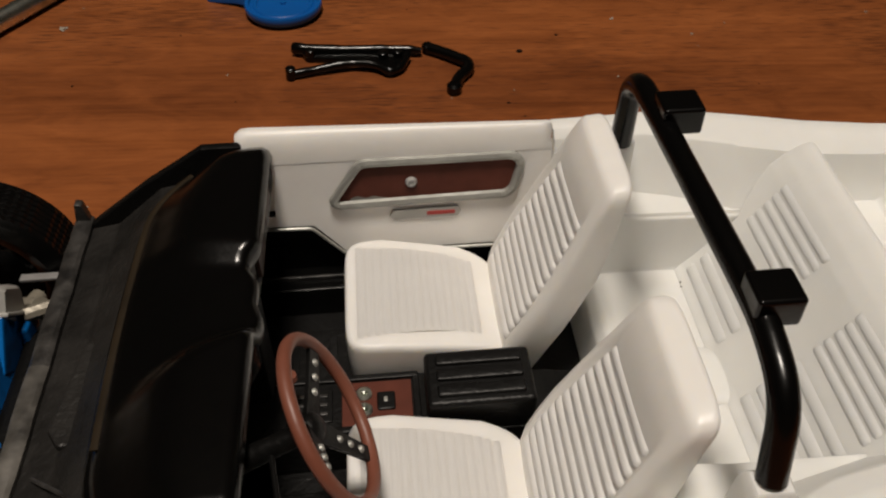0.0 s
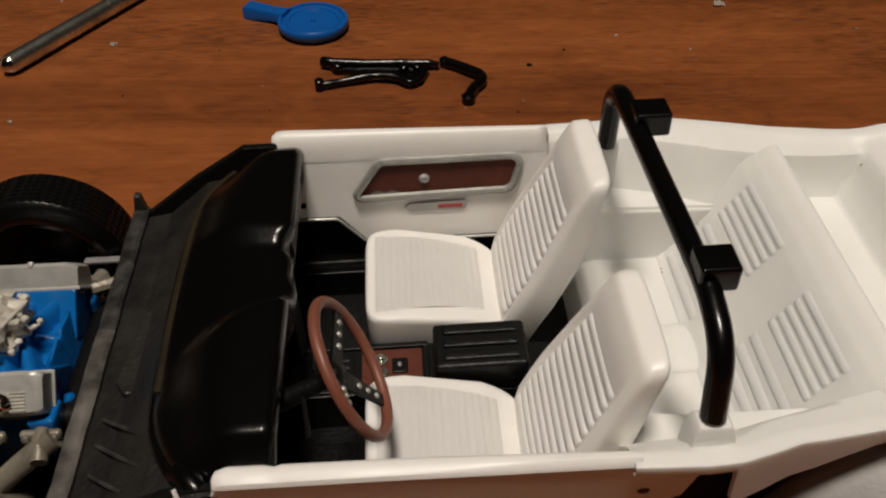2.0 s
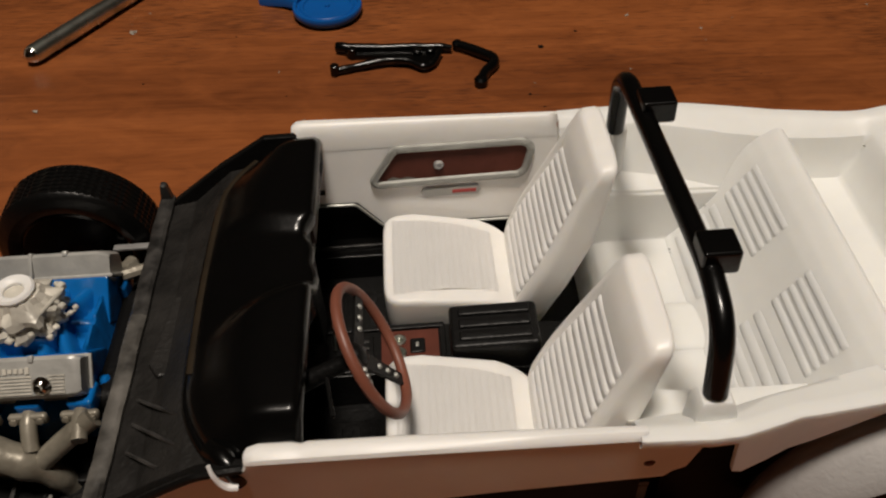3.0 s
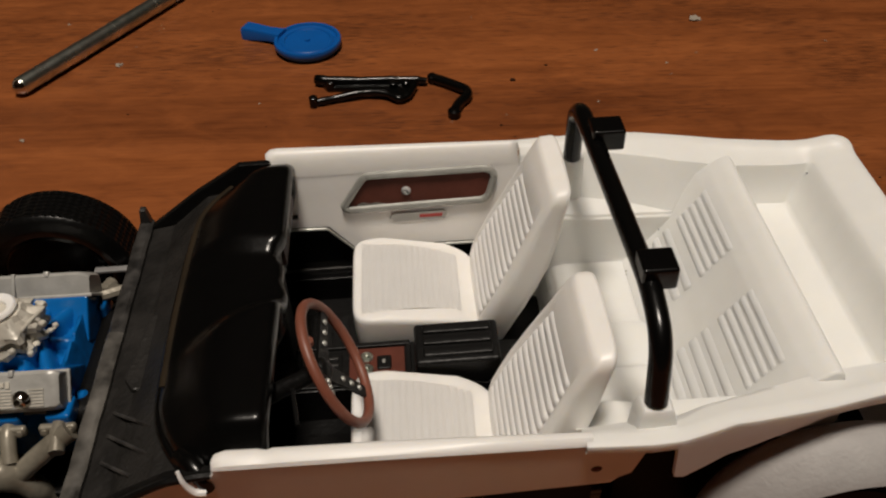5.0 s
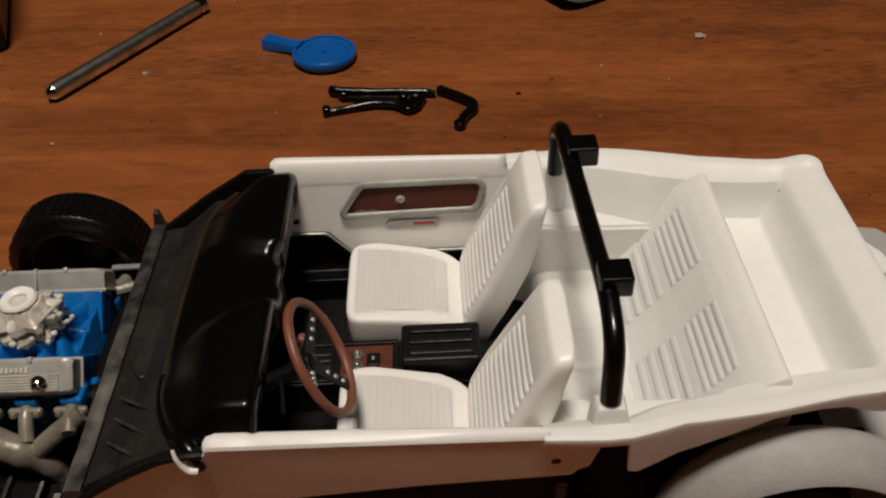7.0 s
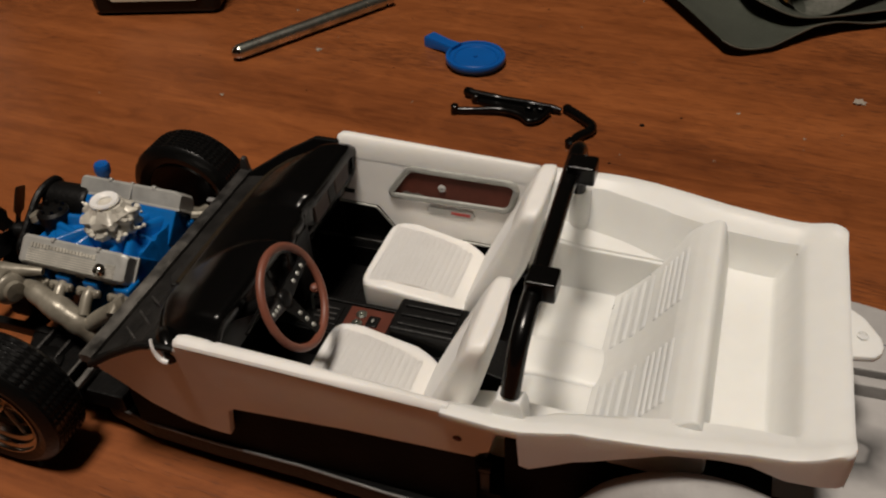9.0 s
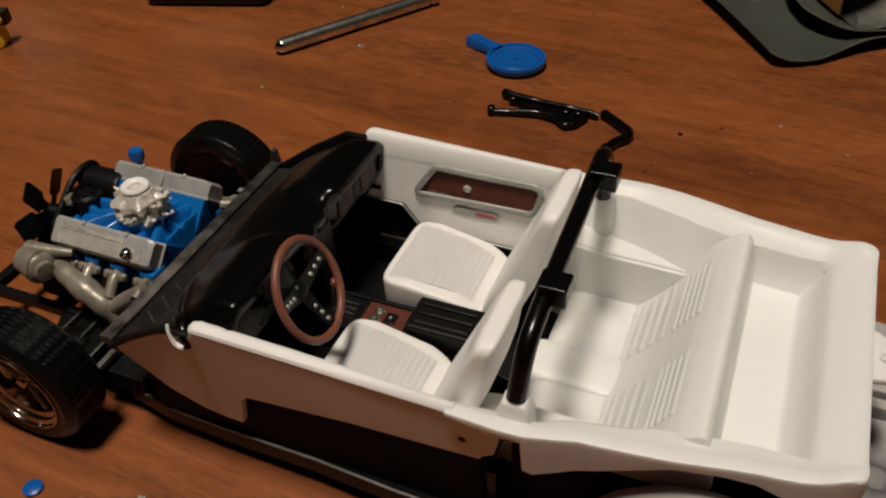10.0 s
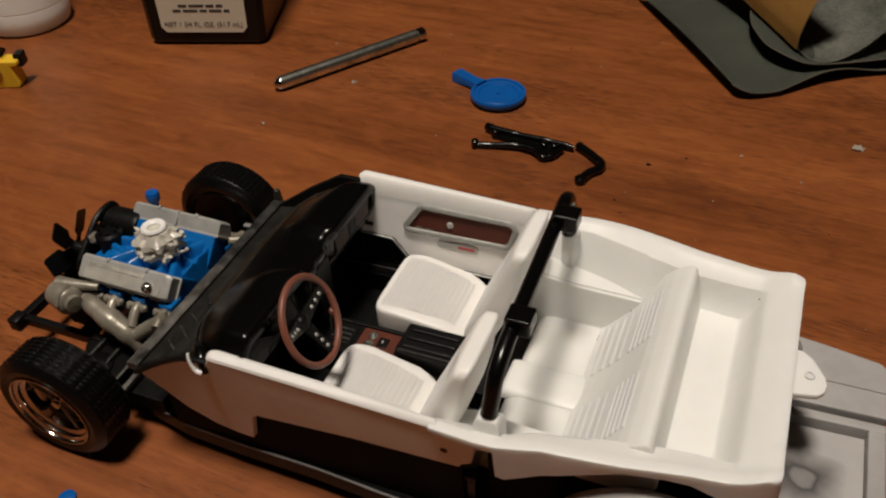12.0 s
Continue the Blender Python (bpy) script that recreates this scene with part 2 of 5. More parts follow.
# ---------------------------------------------------------------- mesh helpers (all in centimetres)
def put(bm, name, mat, smooth=38.0):
    """Link a bmesh drawn in centimetres as one mesh object."""
    bmesh.ops.scale(bm, vec=(CM, CM, CM), verts=bm.verts)
    bmesh.ops.recalc_face_normals(bm, faces=bm.faces)
    areas = sorted(f.calc_area() for f in bm.faces)
    me = bpy.data.meshes.new(name)
    bm.to_mesh(me)
    bm.free()
    me.materials.append(mat)
    me.shade_smooth()
    me.set_sharp_from_angle(angle=radians(smooth))
    ob = new(name, me)
    if areas[-1] > 12 * areas[len(areas) // 2]:
        # broad flat faces stay flat beside their rounded edges
        wn = ob.modifiers.new("flat_faces", "WEIGHTED_NORMAL")
        wn.keep_sharp, wn.weight = True, 90
    return ob


def part(name, bm, mat, parent, label="", smooth=38.0):
    ob = put(bm, name, mat, smooth)
    ob.parent = parent
    return tagged(ob, label)


def thing(name, label, category, m=None, group="", kind=""):
    ob = new(name)
    ob.empty_display_size = 0.01
    if m is not None:
        ob.matrix_world = m
    return tagged(ob, label, category, group, kind)


def place_cm(x, y, z=0.0, turn=0.0):
    return pose(x * CM, y * CM, z * CM, 0, 0, turn)


def merge(bm, other):
    me = bpy.data.meshes.new("tmp")
    other.to_mesh(me)
    other.free()
    bm.from_mesh(me)
    bpy.data.meshes.remove(me)
    return bm


def box(bm, x0, x1, y0, y1, z0, z1, bevel=0.03, seg=2, m=None):
    b = bmesh.new()
    bmesh.ops.create_cube(b, size=1.0)
    for v in b.verts:
        v.co = Vector(((x0 + x1) / 2 + v.co.x * (x1 - x0), (y0 + y1) / 2 + v.co.y * (y1 - y0), (z0 + z1) / 2 + v.co.z * (z1 - z0)))
    if bevel:
        bmesh.ops.bevel(b, geom=b.edges[:], offset=bevel, segments=seg, affect="EDGES", profile=0.5)
    if m is not None:
        bmesh.ops.transform(b, matrix=m, verts=b.verts)
    return merge(bm, b)


def prism(bm, poly, axis, lo, hi, bevel=0.03, seg=2, m=None):
    """A flat polygon pushed out along x, y or z from lo to hi."""
    b = bmesh.new()
    def at(p, h):
        return {"x": (h, p[0], p[1]), "y": (p[0], h, p[1]), "z": (p[0], p[1], h)}[axis]
    low, top = ([b.verts.new(at(p, h)) for p in poly] for h in (lo, hi))
    b.faces.new(low)
    b.faces.new(top)
    for i in range(len(poly)):
        j = (i + 1) % len(poly)
        b.faces.new((low[i], low[j], top[j], top[i]))
    bmesh.ops.recalc_face_normals(b, faces=b.faces)
    if bevel:
        bmesh.ops.bevel(b, geom=b.edges[:], offset=bevel, segments=seg, affect="EDGES", profile=0.5, clamp_overlap=True)
    if m is not None:
        bmesh.ops.transform(b, matrix=m, verts=b.verts)
    return merge(bm, b)


def loft(bm, rings, closed=True, caps=True):
    rows = [[bm.verts.new(p) for p in ring] for ring in rings]
    for a, b in zip(rows, rows[1:]):
        n = len(a)
        for i in range(n if closed else n - 1):
            j = (i + 1) % n
            bm.faces.new((a[i], a[j], b[j], b[i]))
    if caps and closed:
        bm.faces.new(rows[0][::-1])
        bm.faces.new(rows[-1])
    return bm


def ring(c, u, v, a, b, power=2.0, count=24):
    """A rounded outline round c, in the plane of u and v, with half widths a and b."""
    out = []
    for i in range(count):
        w = 2 * math.pi * (i + 0.5) / count
        cs, sn = math.cos(w), math.sin(w)
        k = 2.0 / power
        out.append(Vector(c) + Vector(u) * (a * math.copysign(abs(cs) ** k, cs)) + Vector(v) * (b * math.copysign(abs(sn) ** k, sn)))
    return out


def frame_of(axis):
    w = Vector(axis).normalized()
    u = w.orthogonal().normalized()
    return u, w.cross(u), w


def lathe(bm, profile, origin, axis, seg=32, caps=True):
    """Turn (radius, height) pairs round an axis."""
    u, v, w = frame_of(axis)
    o = Vector(origin)
    rows = []
    for r, h in profile:
        rows.append([o + w * h + (u * math.cos(2 * math.pi * i / seg) + v * math.sin(2 * math.pi * i / seg)) * max(r, 1e-4) for i in range(seg)])
    return loft(bm, rows, caps=caps)


def rod(bm, p0, p1, r, r1=None, seg=14, bevel=0.0):
    d = Vector(p1) - Vector(p0)
    r1 = r if r1 is None else r1
    n = d.length
    prof = [(r, 0), (r1, n)] if not bevel else [(r - bevel, 0), (r, bevel), (r1, n - bevel), (r1 - bevel, n)]
    return lathe(bm, prof, p0, d, seg)


def rounded(points, radius, steps=6):
    """A line of points with its corners rounded off."""
    pts = [Vector(p) for p in points]
    out = [pts[0]]
    for a, b, c in zip(pts, pts[1:], pts[2:]):
        r = min(radius, (a - b).length * 0.48, (c - b).length * 0.48)
        p, q = b + (a - b).normalized() * r, b + (c - b).normalized() * r
        for i in range(steps + 1):
            t = i / steps
            out.append(p * (1 - t) ** 2 + b * 2 * t * (1 - t) + q * t * t)
    return out + [pts[-1]]


def tube(bm, points, r, seg=10, flat=1.0, closed=False):
    """A round bar along a line of points. flat squeezes it upright."""
    pts = [Vector(p) for p in points]
    n = len(pts)
    rows, u = [], None
    for i, p in enumerate(pts):
        a, b = (pts[i - 1], pts[(i + 1) % n]) if closed else (pts[max(i - 1, 0)], pts[min(i + 1, n - 1)])
        w = (b - a).normalized()
        u = w.orthogonal().normalized() if u is None else (u - w * u.dot(w)).normalized()
        v = w.cross(u)
        rad = r(i / max(n - 1, 1)) if callable(r) else r
        row = []
        for k in range(seg):
            q = (u * math.cos(2 * math.pi * k / seg) + v * math.sin(2 * math.pi * k / seg)) * rad
            q.z *= flat
            row.append(p + q)
        rows.append(row)
    if closed:
        rows.append(rows[0])
        loft(bm, rows, caps=False)
        bmesh.ops.remove_doubles(bm, verts=bm.verts, dist=1e-5)
        return bm
    return loft(bm, rows)


def pleat(bm, p0, p1, up, width, height, seg=7, sink=0.03, power=1.0):
    """A half-round moulded pleat lying on a face, with blunt ends."""
    a, b, up = Vector(p0), Vector(p1), Vector(up).normalized()
    w = (b - a).normalized()
    side = w.cross(up).normalized()
    rows = []
    for t, k in ((0.0, 0.15), (0.02, 0.75), (0.05, 1.0), (0.95, 1.0), (0.98, 0.75), (1.0, 0.15)):
        c = a.lerp(b, t)
        rows.append([c + side * (math.cos(math.pi * i / (seg - 1)) * width / 2) + up * (max(0.0, math.sin(math.pi * i / (seg - 1))) ** power * height * k - sink) for i in range(seg)])
    return loft(bm, rows)


def bump_at(x, c, w):
    """A smooth bump, 1 at c and 0 beyond w."""
    d = abs(x - c) / w
    return 0.0 if d >= 1 else 0.5 + 0.5 * math.cos(math.pi * d)


def along(x, pairs):
    """A value between given (place, value) pairs."""
    return float(np.interp(x, [p[0] for p in pairs], [p[1] for p in pairs]))


# ---------------------------------------------------------------- room and table
def room():
    b = box(bmesh.new(), -300, 300, -300, 300, -78, -75, 0)
    tagged(put(b, "floor", FLOORING), "dark wooden floor of the room", "floor", kind="structure")
    b = box(bmesh.new(), -300, 300, -300, 300, 170, 174, 0)
    tagged(put(b, "ceiling", PLASTER), "plain painted room ceiling", "ceiling", kind="structure")
    for name, a in (("wall_north", (-304, 304, 300, 304)), ("wall_south", (-304, 304, -304, -300)),
                    ("wall_east", (300, 304, -300, 300)), ("wall_west", (-304, -300, -300, 300))):
        b = box(bmesh.new(), *a, -75, 170, 0)
        tagged(put(b, name, PLASTER), "plain painted room wall", "wall", kind="structure")


def table():
    t = thing("table", "red-brown varnished wooden table with dark grain", "table", pose(0, 0, -0.75))
    part("tabletop", box(bmesh.new(), -75, 75, -45, 55, 72, 75, 0.4), WOOD, t)
    for x in (-68, 68):
        for y in (-38, 48):
            part("leg", box(bmesh.new(), x - 3, x + 3, y - 3, y + 3, 0, 72, 0.3), WOOD, t)


room()
table()

# ---------------------------------------------------------------- the model car, built facing -x with its midline on y = 0
CAR = thing("model_car", "unfinished open-top plastic model car with white interior tub and blue engine", "model car", pose(0.00018, -0.00029, -0.00127, 0, -1.288, 2.126))
MID = 0.06


def rear_tub():
    """The moulded white rear body: rim, quarter trim with ledge, seat base, boot well and tail."""
    yo = [(3.16, 3.15), (4.0, 3.19), (4.7, 3.24), (5.3, 3.2), (6.0, 3.07), (6.8, 2.90), (8.0, 2.68), (8.45, 2.58), (8.6, 2.535), (8.68, 2.51), (8.74, 2.48), (8.78, 2.44), (8.8, 2.38)]
    zr = [(3.2, 4.14), (4.5, 4.12), (6.8, 4.04), (7.7, 4.045), (8.0, 4.06), (8.2, 4.10), (8.35, 4.155), (8.48, 4.21), (8.58, 4.24), (8.7, 4.235), (8.8, 4.215)]
    zs = [(3.2, 3.95), (4.32, 3.92), (4.36, 3.30), (4.5, 3.22), (5.2, 3.42), (6.0, 3.70), (6.4, 3.84), (7.4, 3.80), (8.0, 3.55), (8.95, 3.45)]
    zf = [(3.2, 1.25), (3.45, 1.27), (3.52, 1.6), (3.62, 1.93), (3.85, 2.07), (5.05, 2.07), (5.7, 2.3), (6.8, 2.85), (6.9, 3.21), (7.70, 3.21), (7.78, 3.235), (7.85, 3.32), (8.08, 3.86), (8.14, 3.96), (8.22, 4.015), (8.32, 4.055), (8.45, 4.105), (8.58, 4.145), (8.72, 4.165), (8.8, 4.15)]
    yl = [(3.2, 2.1), (3.6, 1.98), (5.8, 1.97), (6.9, 1.99), (6.97, 1.92), (7.78, 1.84), (8.2, 1.9), (8.8, 1.7)]
    lz = [(3.2, 3.24), (3.8, 3.20), (4.3, 3.12), (5.8, 3.08), (6.9, 3.08), (6.97, 3.03), (8.95, 3.4)]
    yb = [(3.2, 2.6), (3.8, 2.5), (4.25, 2.46), (4.9, 2.32), (5.5, 2.14), (5.85, 2.03), (6.9, 2.1), (6.97, 2.04), (7.8, 1.95), (8.2, 2.0), (8.8, 1.72)]
    yso = [(3.2, 2.83), (4.5, 2.85), (5.23, 2.69), (5.8, 2.57), (6.74, 2.49), (7.5, 2.35), (8.1, 2.28), (8.5, 2.24), (8.7, 2.18), (8.8, 2.02)]
    ysi = [(3.2, 2.79), (4.5, 2.80), (5.23, 2.64), (5.8, 2.49), (6.7, 2.28), (7.5, 2.19), (8.1, 2.14), (8.5, 2.14), (8.7, 2.1), (8.8, 1.95)]
    xs = [3.18, 3.45, 3.52, 3.62, 3.85, 4.0, 4.15, 4.32, 4.36, 4.5, 4.8, 5.1, 5.4, 5.55, 5.7, 5.85, 6.1, 6.4, 6.8, 6.9, 6.97, 7.1, 7.5, 7.72, 7.76, 7.82, 7.95, 8.02, 8.08, 8.14, 8.18, 8.22, 8.27, 8.32, 8.38, 8.45, 8.52, 8.6, 8.68, 8.74, 8.78, 8.8]
    rings = []
    for x in xs:
        o, r, s, f, l, q, wb, so, si = (along(x, p) for p in (yo, zr, zs, zf, yl, lz, yb, yso, ysi))
        zb = q + along(x, [(4.2, 0.13), (5.0, 0.12), (5.5, 0.07), (5.85, 0.02)])
        zsh = r - along(x, [(7.6, 0.13), (8.1, 0.115), (8.3, 0.09), (8.5, 0.08), (8.7, 0.06)])
        half = [(o - 0.10, s), (o - 0.02, s + 0.01), (o, r - 0.07), (o - 0.015, r - 0.02), (o - 0.06, r), (o - 0.18, r - 0.008), (o - 0.25, r - 0.04), (so, zsh), (si, max(zsh - 0.02, f)),
                (wb * 0.6 + si * 0.4 + 0.02, max(zb * 0.6 + zsh * 0.4, f)), (wb, max(zb, f)), (l + 0.06, max(q + 0.06, f)), (l + 0.045, max(q + 0.01, f)), (l + 0.015, max(q, f)), (l, max(q - 0.03, f)),
                (l - 0.025, min(f + 0.08, max(q - 0.03, f))), (l - 0.07, min(f + 0.025, max(q - 0.03, f))), (l - 0.13, f), (l * 0.55, f), (0.0, f)]
        near = along(x, [(3.2, 0.20), (4.0, 0.19), (4.36, 0.14), (4.75, 0.02), (5.13, -0.07), (5.6, -0.05), (6.4, 0.0), (7.4, 0.0), (8.4, 0.10)])
        rings.append([(x, MID + y, z) for y, z in half] + [(x, MID - y - near * max(0.0, min(1.0, y - 2.0 if x > 7 else y - 2.6)), z) if y < 2.75 and x < 7.4 or y < 2.0 else (x, MID - y - near, z) for y, z in half[-2::-1]])
    # the jambs close the side walls at the front
    rings.insert(0, [(3.165, y if z < 2.3 or abs(y - MID) < 1.6 or abs(y - MID) > 2.9 else MID + math.copysign(2.9, y - MID), z) for _, y, z in rings[0]])
    last = [(8.82, y * 0.995, min(z - 0.14, 3.9)) for _, y, z in rings[-1]]
    low = [(8.81, y * 0.99, 3.45) for _, y, z in rings[-1]]
    bm = loft(bmesh.new(), rings + [last, low], closed=False)
    tub = part("body_tub", bm, TUB_WHITE, CAR, "white plastic rear body tub with boot well", 48)
    b = prism(bmesh.new(), [(8.7, 0.0), (9.3, 0.12), (9.41, 0.24), (9.45, 0.40), (9.42, 0.60), (9.18, 1.02), (8.99, 1.18), (8.7, 1.22)], "z", 3.42, 3.56, 0.05)
    part("mounting_tab", b, TUB_WHITE, tub, "white mounting tab with a peg hole")
    lathe(bmesh_tab := bmesh.new(), [(0.06, 0), (0.09, 0.01), (0.10, 0.035), (0.075, 0.04), (0.06, 0.01)], (9.12, 0.55, 3.56), (0, 0, 1), 18)
    part("peg_socket", bmesh_tab, TUB_WHITE, tub)
    return tub


def rear_seat():
    prof = [(3.5, 1.5), (3.58, 1.92), (3.72, 2.07), (3.9, 2.12), (5.0, 2.11), (5.2, 2.0), (5.2, 1.5)]
    seat = part("rear_seat", prism(bmesh.new(), prof, "y", MID - 2.02, MID + 2.02, 0.05, 2), TUB_WHITE, CAR, "white moulded rear bench seat with pleats")
    b = bmesh.new()
    rows = []
    for x, k in ((3.44, 0.2), (3.48, 0.7), (3.58, 1.0), (4.4, 1.0), (5.0, 0.8), (5.3, 0.6)):
        rows.append([(x, MID - 0.06 + 0.52 * math.cos(math.pi * i / 12), 2.0 + 0.24 * k * math.sin(math.pi * i / 12) ** 0.6 * (1 if 0 < i < 12 else 0)) for i in range(13)])
    part("centre_hump", loft(b, rows), TUB_WHITE, seat)
    back = [(4.92, 1.9), (4.98, 2.10), (5.10, 2.18), (5.30, 2.42), (5.56, 2.75), (5.80, 3.10), (6.2, 3.72), (6.36, 3.89), (6.56, 4.03), (6.68, 4.08), (6.76, 4.05), (6.81, 3.95), (6.86, 3.75), (6.97, 3.16), (6.97, 2.95), (5.7, 2.0)]
    part("backrest", prism(bmesh.new(), back, "y", MID - 2.46, MID + 2.34, 0.07, 3), TUB_WHITE, seat)
    n_back, n_low = Vector((-0.84, 0, 0.54)), Vector((-0.79, 0, 0.61))
    b, c = bmesh.new(), bmesh.new()
    for s0, s1 in ((0.33, 1.84), (-1.96, -0.52)):
        for i in range(5):
            t = i / 4
            x, z = 5.845 + 0.345 * t, 3.18 + 0.53 * t
            pleat(b, (x, MID + s0, z), (x, MID + s1, z), n_back, 0.145, 0.05)
        for i in range(4):
            x, z = along(i, [(0, 5.17), (3, 5.66)]), along(i, [(0, 2.27), (1.5, 2.57), (3, 2.90)])
            pleat(c, (x, MID + s0, z), (x, MID + s1, z), n_low, 0.20, 0.05)
    part("back_pleats", b, TUB_WHITE, seat)
    part("cushion_pleats", c, TUB_WHITE, seat)


def yin(z):
    return 2.945 - (4.0 - z) * 0.15


def shear_wall(bm, s):
    """Lean the lower edge of a side wall inward."""
    for v in bm.verts:
        v.co.y -= s * max(4.0 - v.co.z, 0) * (0.15 if s > 0 else 0.11)
    return bm


def side_walls():
    # far side: the trimmed inner door
    poly = [(-1.35, 3.82), (-1.30, 3.88), (3.33, 3.88), (3.36, 3.82), (3.4, 2.22), (0.10, 2.24), (-0.34, 2.73), (-1.35, 2.76)]
    far = part("door_side", shear_wall(prism(bmesh.new(), poly, "y", 2.96, 3.10, 0.03), 1), WHITE, CAR, "white inner door side with silver-edged trim")
    b = bmesh.new()
    rows = []
    for x, k in ((-1.30, 0.7), (-1.22, 0.95), (-1.10, 1.0), (3.02, 1.0), (3.11, 1.0), (3.15, 0.975)):
        c = along(x, [(-1.3, 3.24), (3.1, 3.0)])
        p, q, r = Vector((c - 0.02, 4.22)), Vector((2.982, 4.215)), Vector((2.925, 3.80))
        arc = [tuple(p * (1 - a) ** 2 + q * (2 * a * (1 - a)) + r * a * a) for a in np.linspace(0.0, 1.0, 12)]
        ring_x = [(c + 0.13, 3.7), (c + 0.14, 4.10), (c + 0.09, 4.19)] + arc + [(2.95, 3.77), (2.99, 3.7)]
        rows.append([(x, c + (y - c) * k, z - 0.25 * (1 - k)) for y, z in ring_x])
    part("door_top", loft(b, rows), WHITE, far, "", 45)
    # trim panel with silver frame
    def on(x, z, lift=0.0):
        return (x, yin(z) - lift, z)
    corners = [(0.40, 3.77), (2.62, 3.76), (2.73, 3.64), (2.62, 3.22), (2.50, 3.13), (0.06, 3.10), (-0.02, 3.17)]
    turned = rounded([(a, 0, c) for a, c in corners[-1:] + corners + corners[:1]], 0.12, 4)[1:-1]
    corners = [(p.x, p.z) for p in turned]
    b = bmesh.new()
    verts = [b.verts.new(on(a, c, 0.012)) for a, c in corners]
    verts2 = [b.verts.new(on(a, c, -0.03)) for a, c in corners]
    b.faces.new(verts)
    for i in range(len(verts)):
        j = (i + 1) % len(verts)
        b.faces.new((verts[i], verts[j], verts2[j], verts2[i]))
    part("trim_panel", b, BROWN, far, "dark brown painted trim panel")
    pts = []
    for i in range(len(corners)):
        p, q = corners[i], corners[(i + 1) % len(corners)]
        for k in range(2):
            t = k / 2
            pts.append(on(p[0] + (q[0] - p[0]) * t, p[1] + (q[1] - p[1]) * t, 0.02 + 0.006 * math.sin(2.3 * i)))
    part("trim_frame", tube(bmesh.new(), pts, 0.068, 8, closed=True), SILVER, far, "uneven silver painted frame")
    edge = [(0.22, 3.10), (0.24, 3.20), (0.34, 3.235), (0.46, 3.20), (0.58, 3.225), (0.72, 3.19), (0.84, 3.17), (0.88, 3.10)]
    b = bmesh.new()
    b.faces.new([b.verts.new(on(x, z, 0.016)) for x, z in edge])
    bmesh.ops.solidify(b, geom=b.faces[:], thickness=0.008)
    part("paint_smear", b, SILVER, far, "silver paint smeared over the trim edge")
    b = lathe(bmesh.new(), [(0.0, 0), (0.09, 0.0), (0.09, 0.02), (0.07, 0.05), (0.04, 0.055), (0.03, 0.035), (0.0, 0.035)], on(1.13, 3.42, 0.01), (0, -1, 0.05), 9)
    part("window_knob", b, MILK, far, "pale round window winder knob")
    b = prism(bmesh.new(), [(0.86, 2.775), (0.79, 2.86), (0.86, 2.955), (1.80, 2.965), (1.85, 2.88), (1.80, 2.785)], "y", yin(2.87) - 0.025, yin(2.87) + 0.02, 0.012)
    part("door_handle", b, ALU, far, "grey moulded door pull with a red reflector")
    b = prism(bmesh.new(), [(1.34, 2.845), (1.34, 2.915), (1.76, 2.915), (1.76, 2.845)], "y", yin(2.87) - 0.038, yin(2.87) - 0.02, 0.008)
    part("reflector", b, RED, far, "red painted reflector")
    edge = [on(x, z, 0.02) for x, z in ((-1.3, 2.76), (-0.36, 2.73), (0.09, 2.25), (0.6, 2.235), (1.6, 2.23), (3.2, 2.22))]
    part("bottom_trim", tube(bmesh.new(), rounded(edge, 0.06), 0.026, 8), SILVER, far, "silver line along the door bottom")
    part("lock_lever", tube(bmesh.new(), rounded([on(-1.2, 3.06, 0.06), on(-0.98, 3.06, 0.07), on(-0.86, 3.05, 0.05)], 0.05), 0.045, 8), SATIN, far, "small dark lever")
    # near side: outer skin
    poly = [(-3.46, 2.88), (-2.75, 3.44), (-2.1, 3.82), (-1.72, 3.9), (-1.5, 3.9), (-1.42, 4.05), (3.2, 4.05), (3.23, 3.92), (3.9, 3.92), (3.97, 3.75), (3.86, 3.22), (3.70, 3.12), (3.62, 2.98),
            (1.4, 2.77), (-0.76, 2.48), (-0.90, 2.35), (-1.10, 1.52), (-1.5, 1.54), (-1.96, 1.64), (-2.59, 1.97), (-3.02, 2.40), (-3.4, 2.74)]
    skin = prism(bmesh.new(), poly, "y", -3.15, -2.99, 0.03)
    for v in skin.verts:
        if v.co.x < -1.45 and v.co.y > -3.10:
            v.co.y = -3.12
        v.co.y -= along(v.co.x, [(0.5, 0.0), (2.2, 0.04), (3.3, 0.06)])
    near = part("door_side", shear_wall(skin, -1), WHITE, CAR, "plain white outer door side with a cut lower edge")
    b = bmesh.new()
    rows = []
    for x, k in ((-1.46, 0.6), (-1.42, 0.85), (-1.30, 1.0), (-0.9, 1.0), (-0.78, 0.9), (-0.70, 1.0), (0.5, 1.0), (1.6, 1.0), (2.4, 1.0), (3.2, 1.0), (3.26, 0.97)):
        o, i = along(x, [(-1.4, 3.175), (0.5, 3.195), (1.6, 3.215), (3.28, 3.24)]), along(x, [(-1.4, 2.95), (0.5, 2.99), (2.2, 3.05), (3.28, 3.10)])
        sec = [(o - 0.10, 3.88), (o - 0.075, 4.02), (o - 0.02, 4.045), (o, 4.075), (o - 0.025, 4.135), ((o + i) / 2, 4.175), (i, 4.16), (i - 0.06, 4.10), (i - 0.09, 3.94), (i - 0.08, 3.68)]
        rows.append([(x, -3.05 + (3.05 - y) * k, z - 0.2 * (1 - k)) for y, z in sec])
    part("door_top", loft(b, rows), WHITE, near)
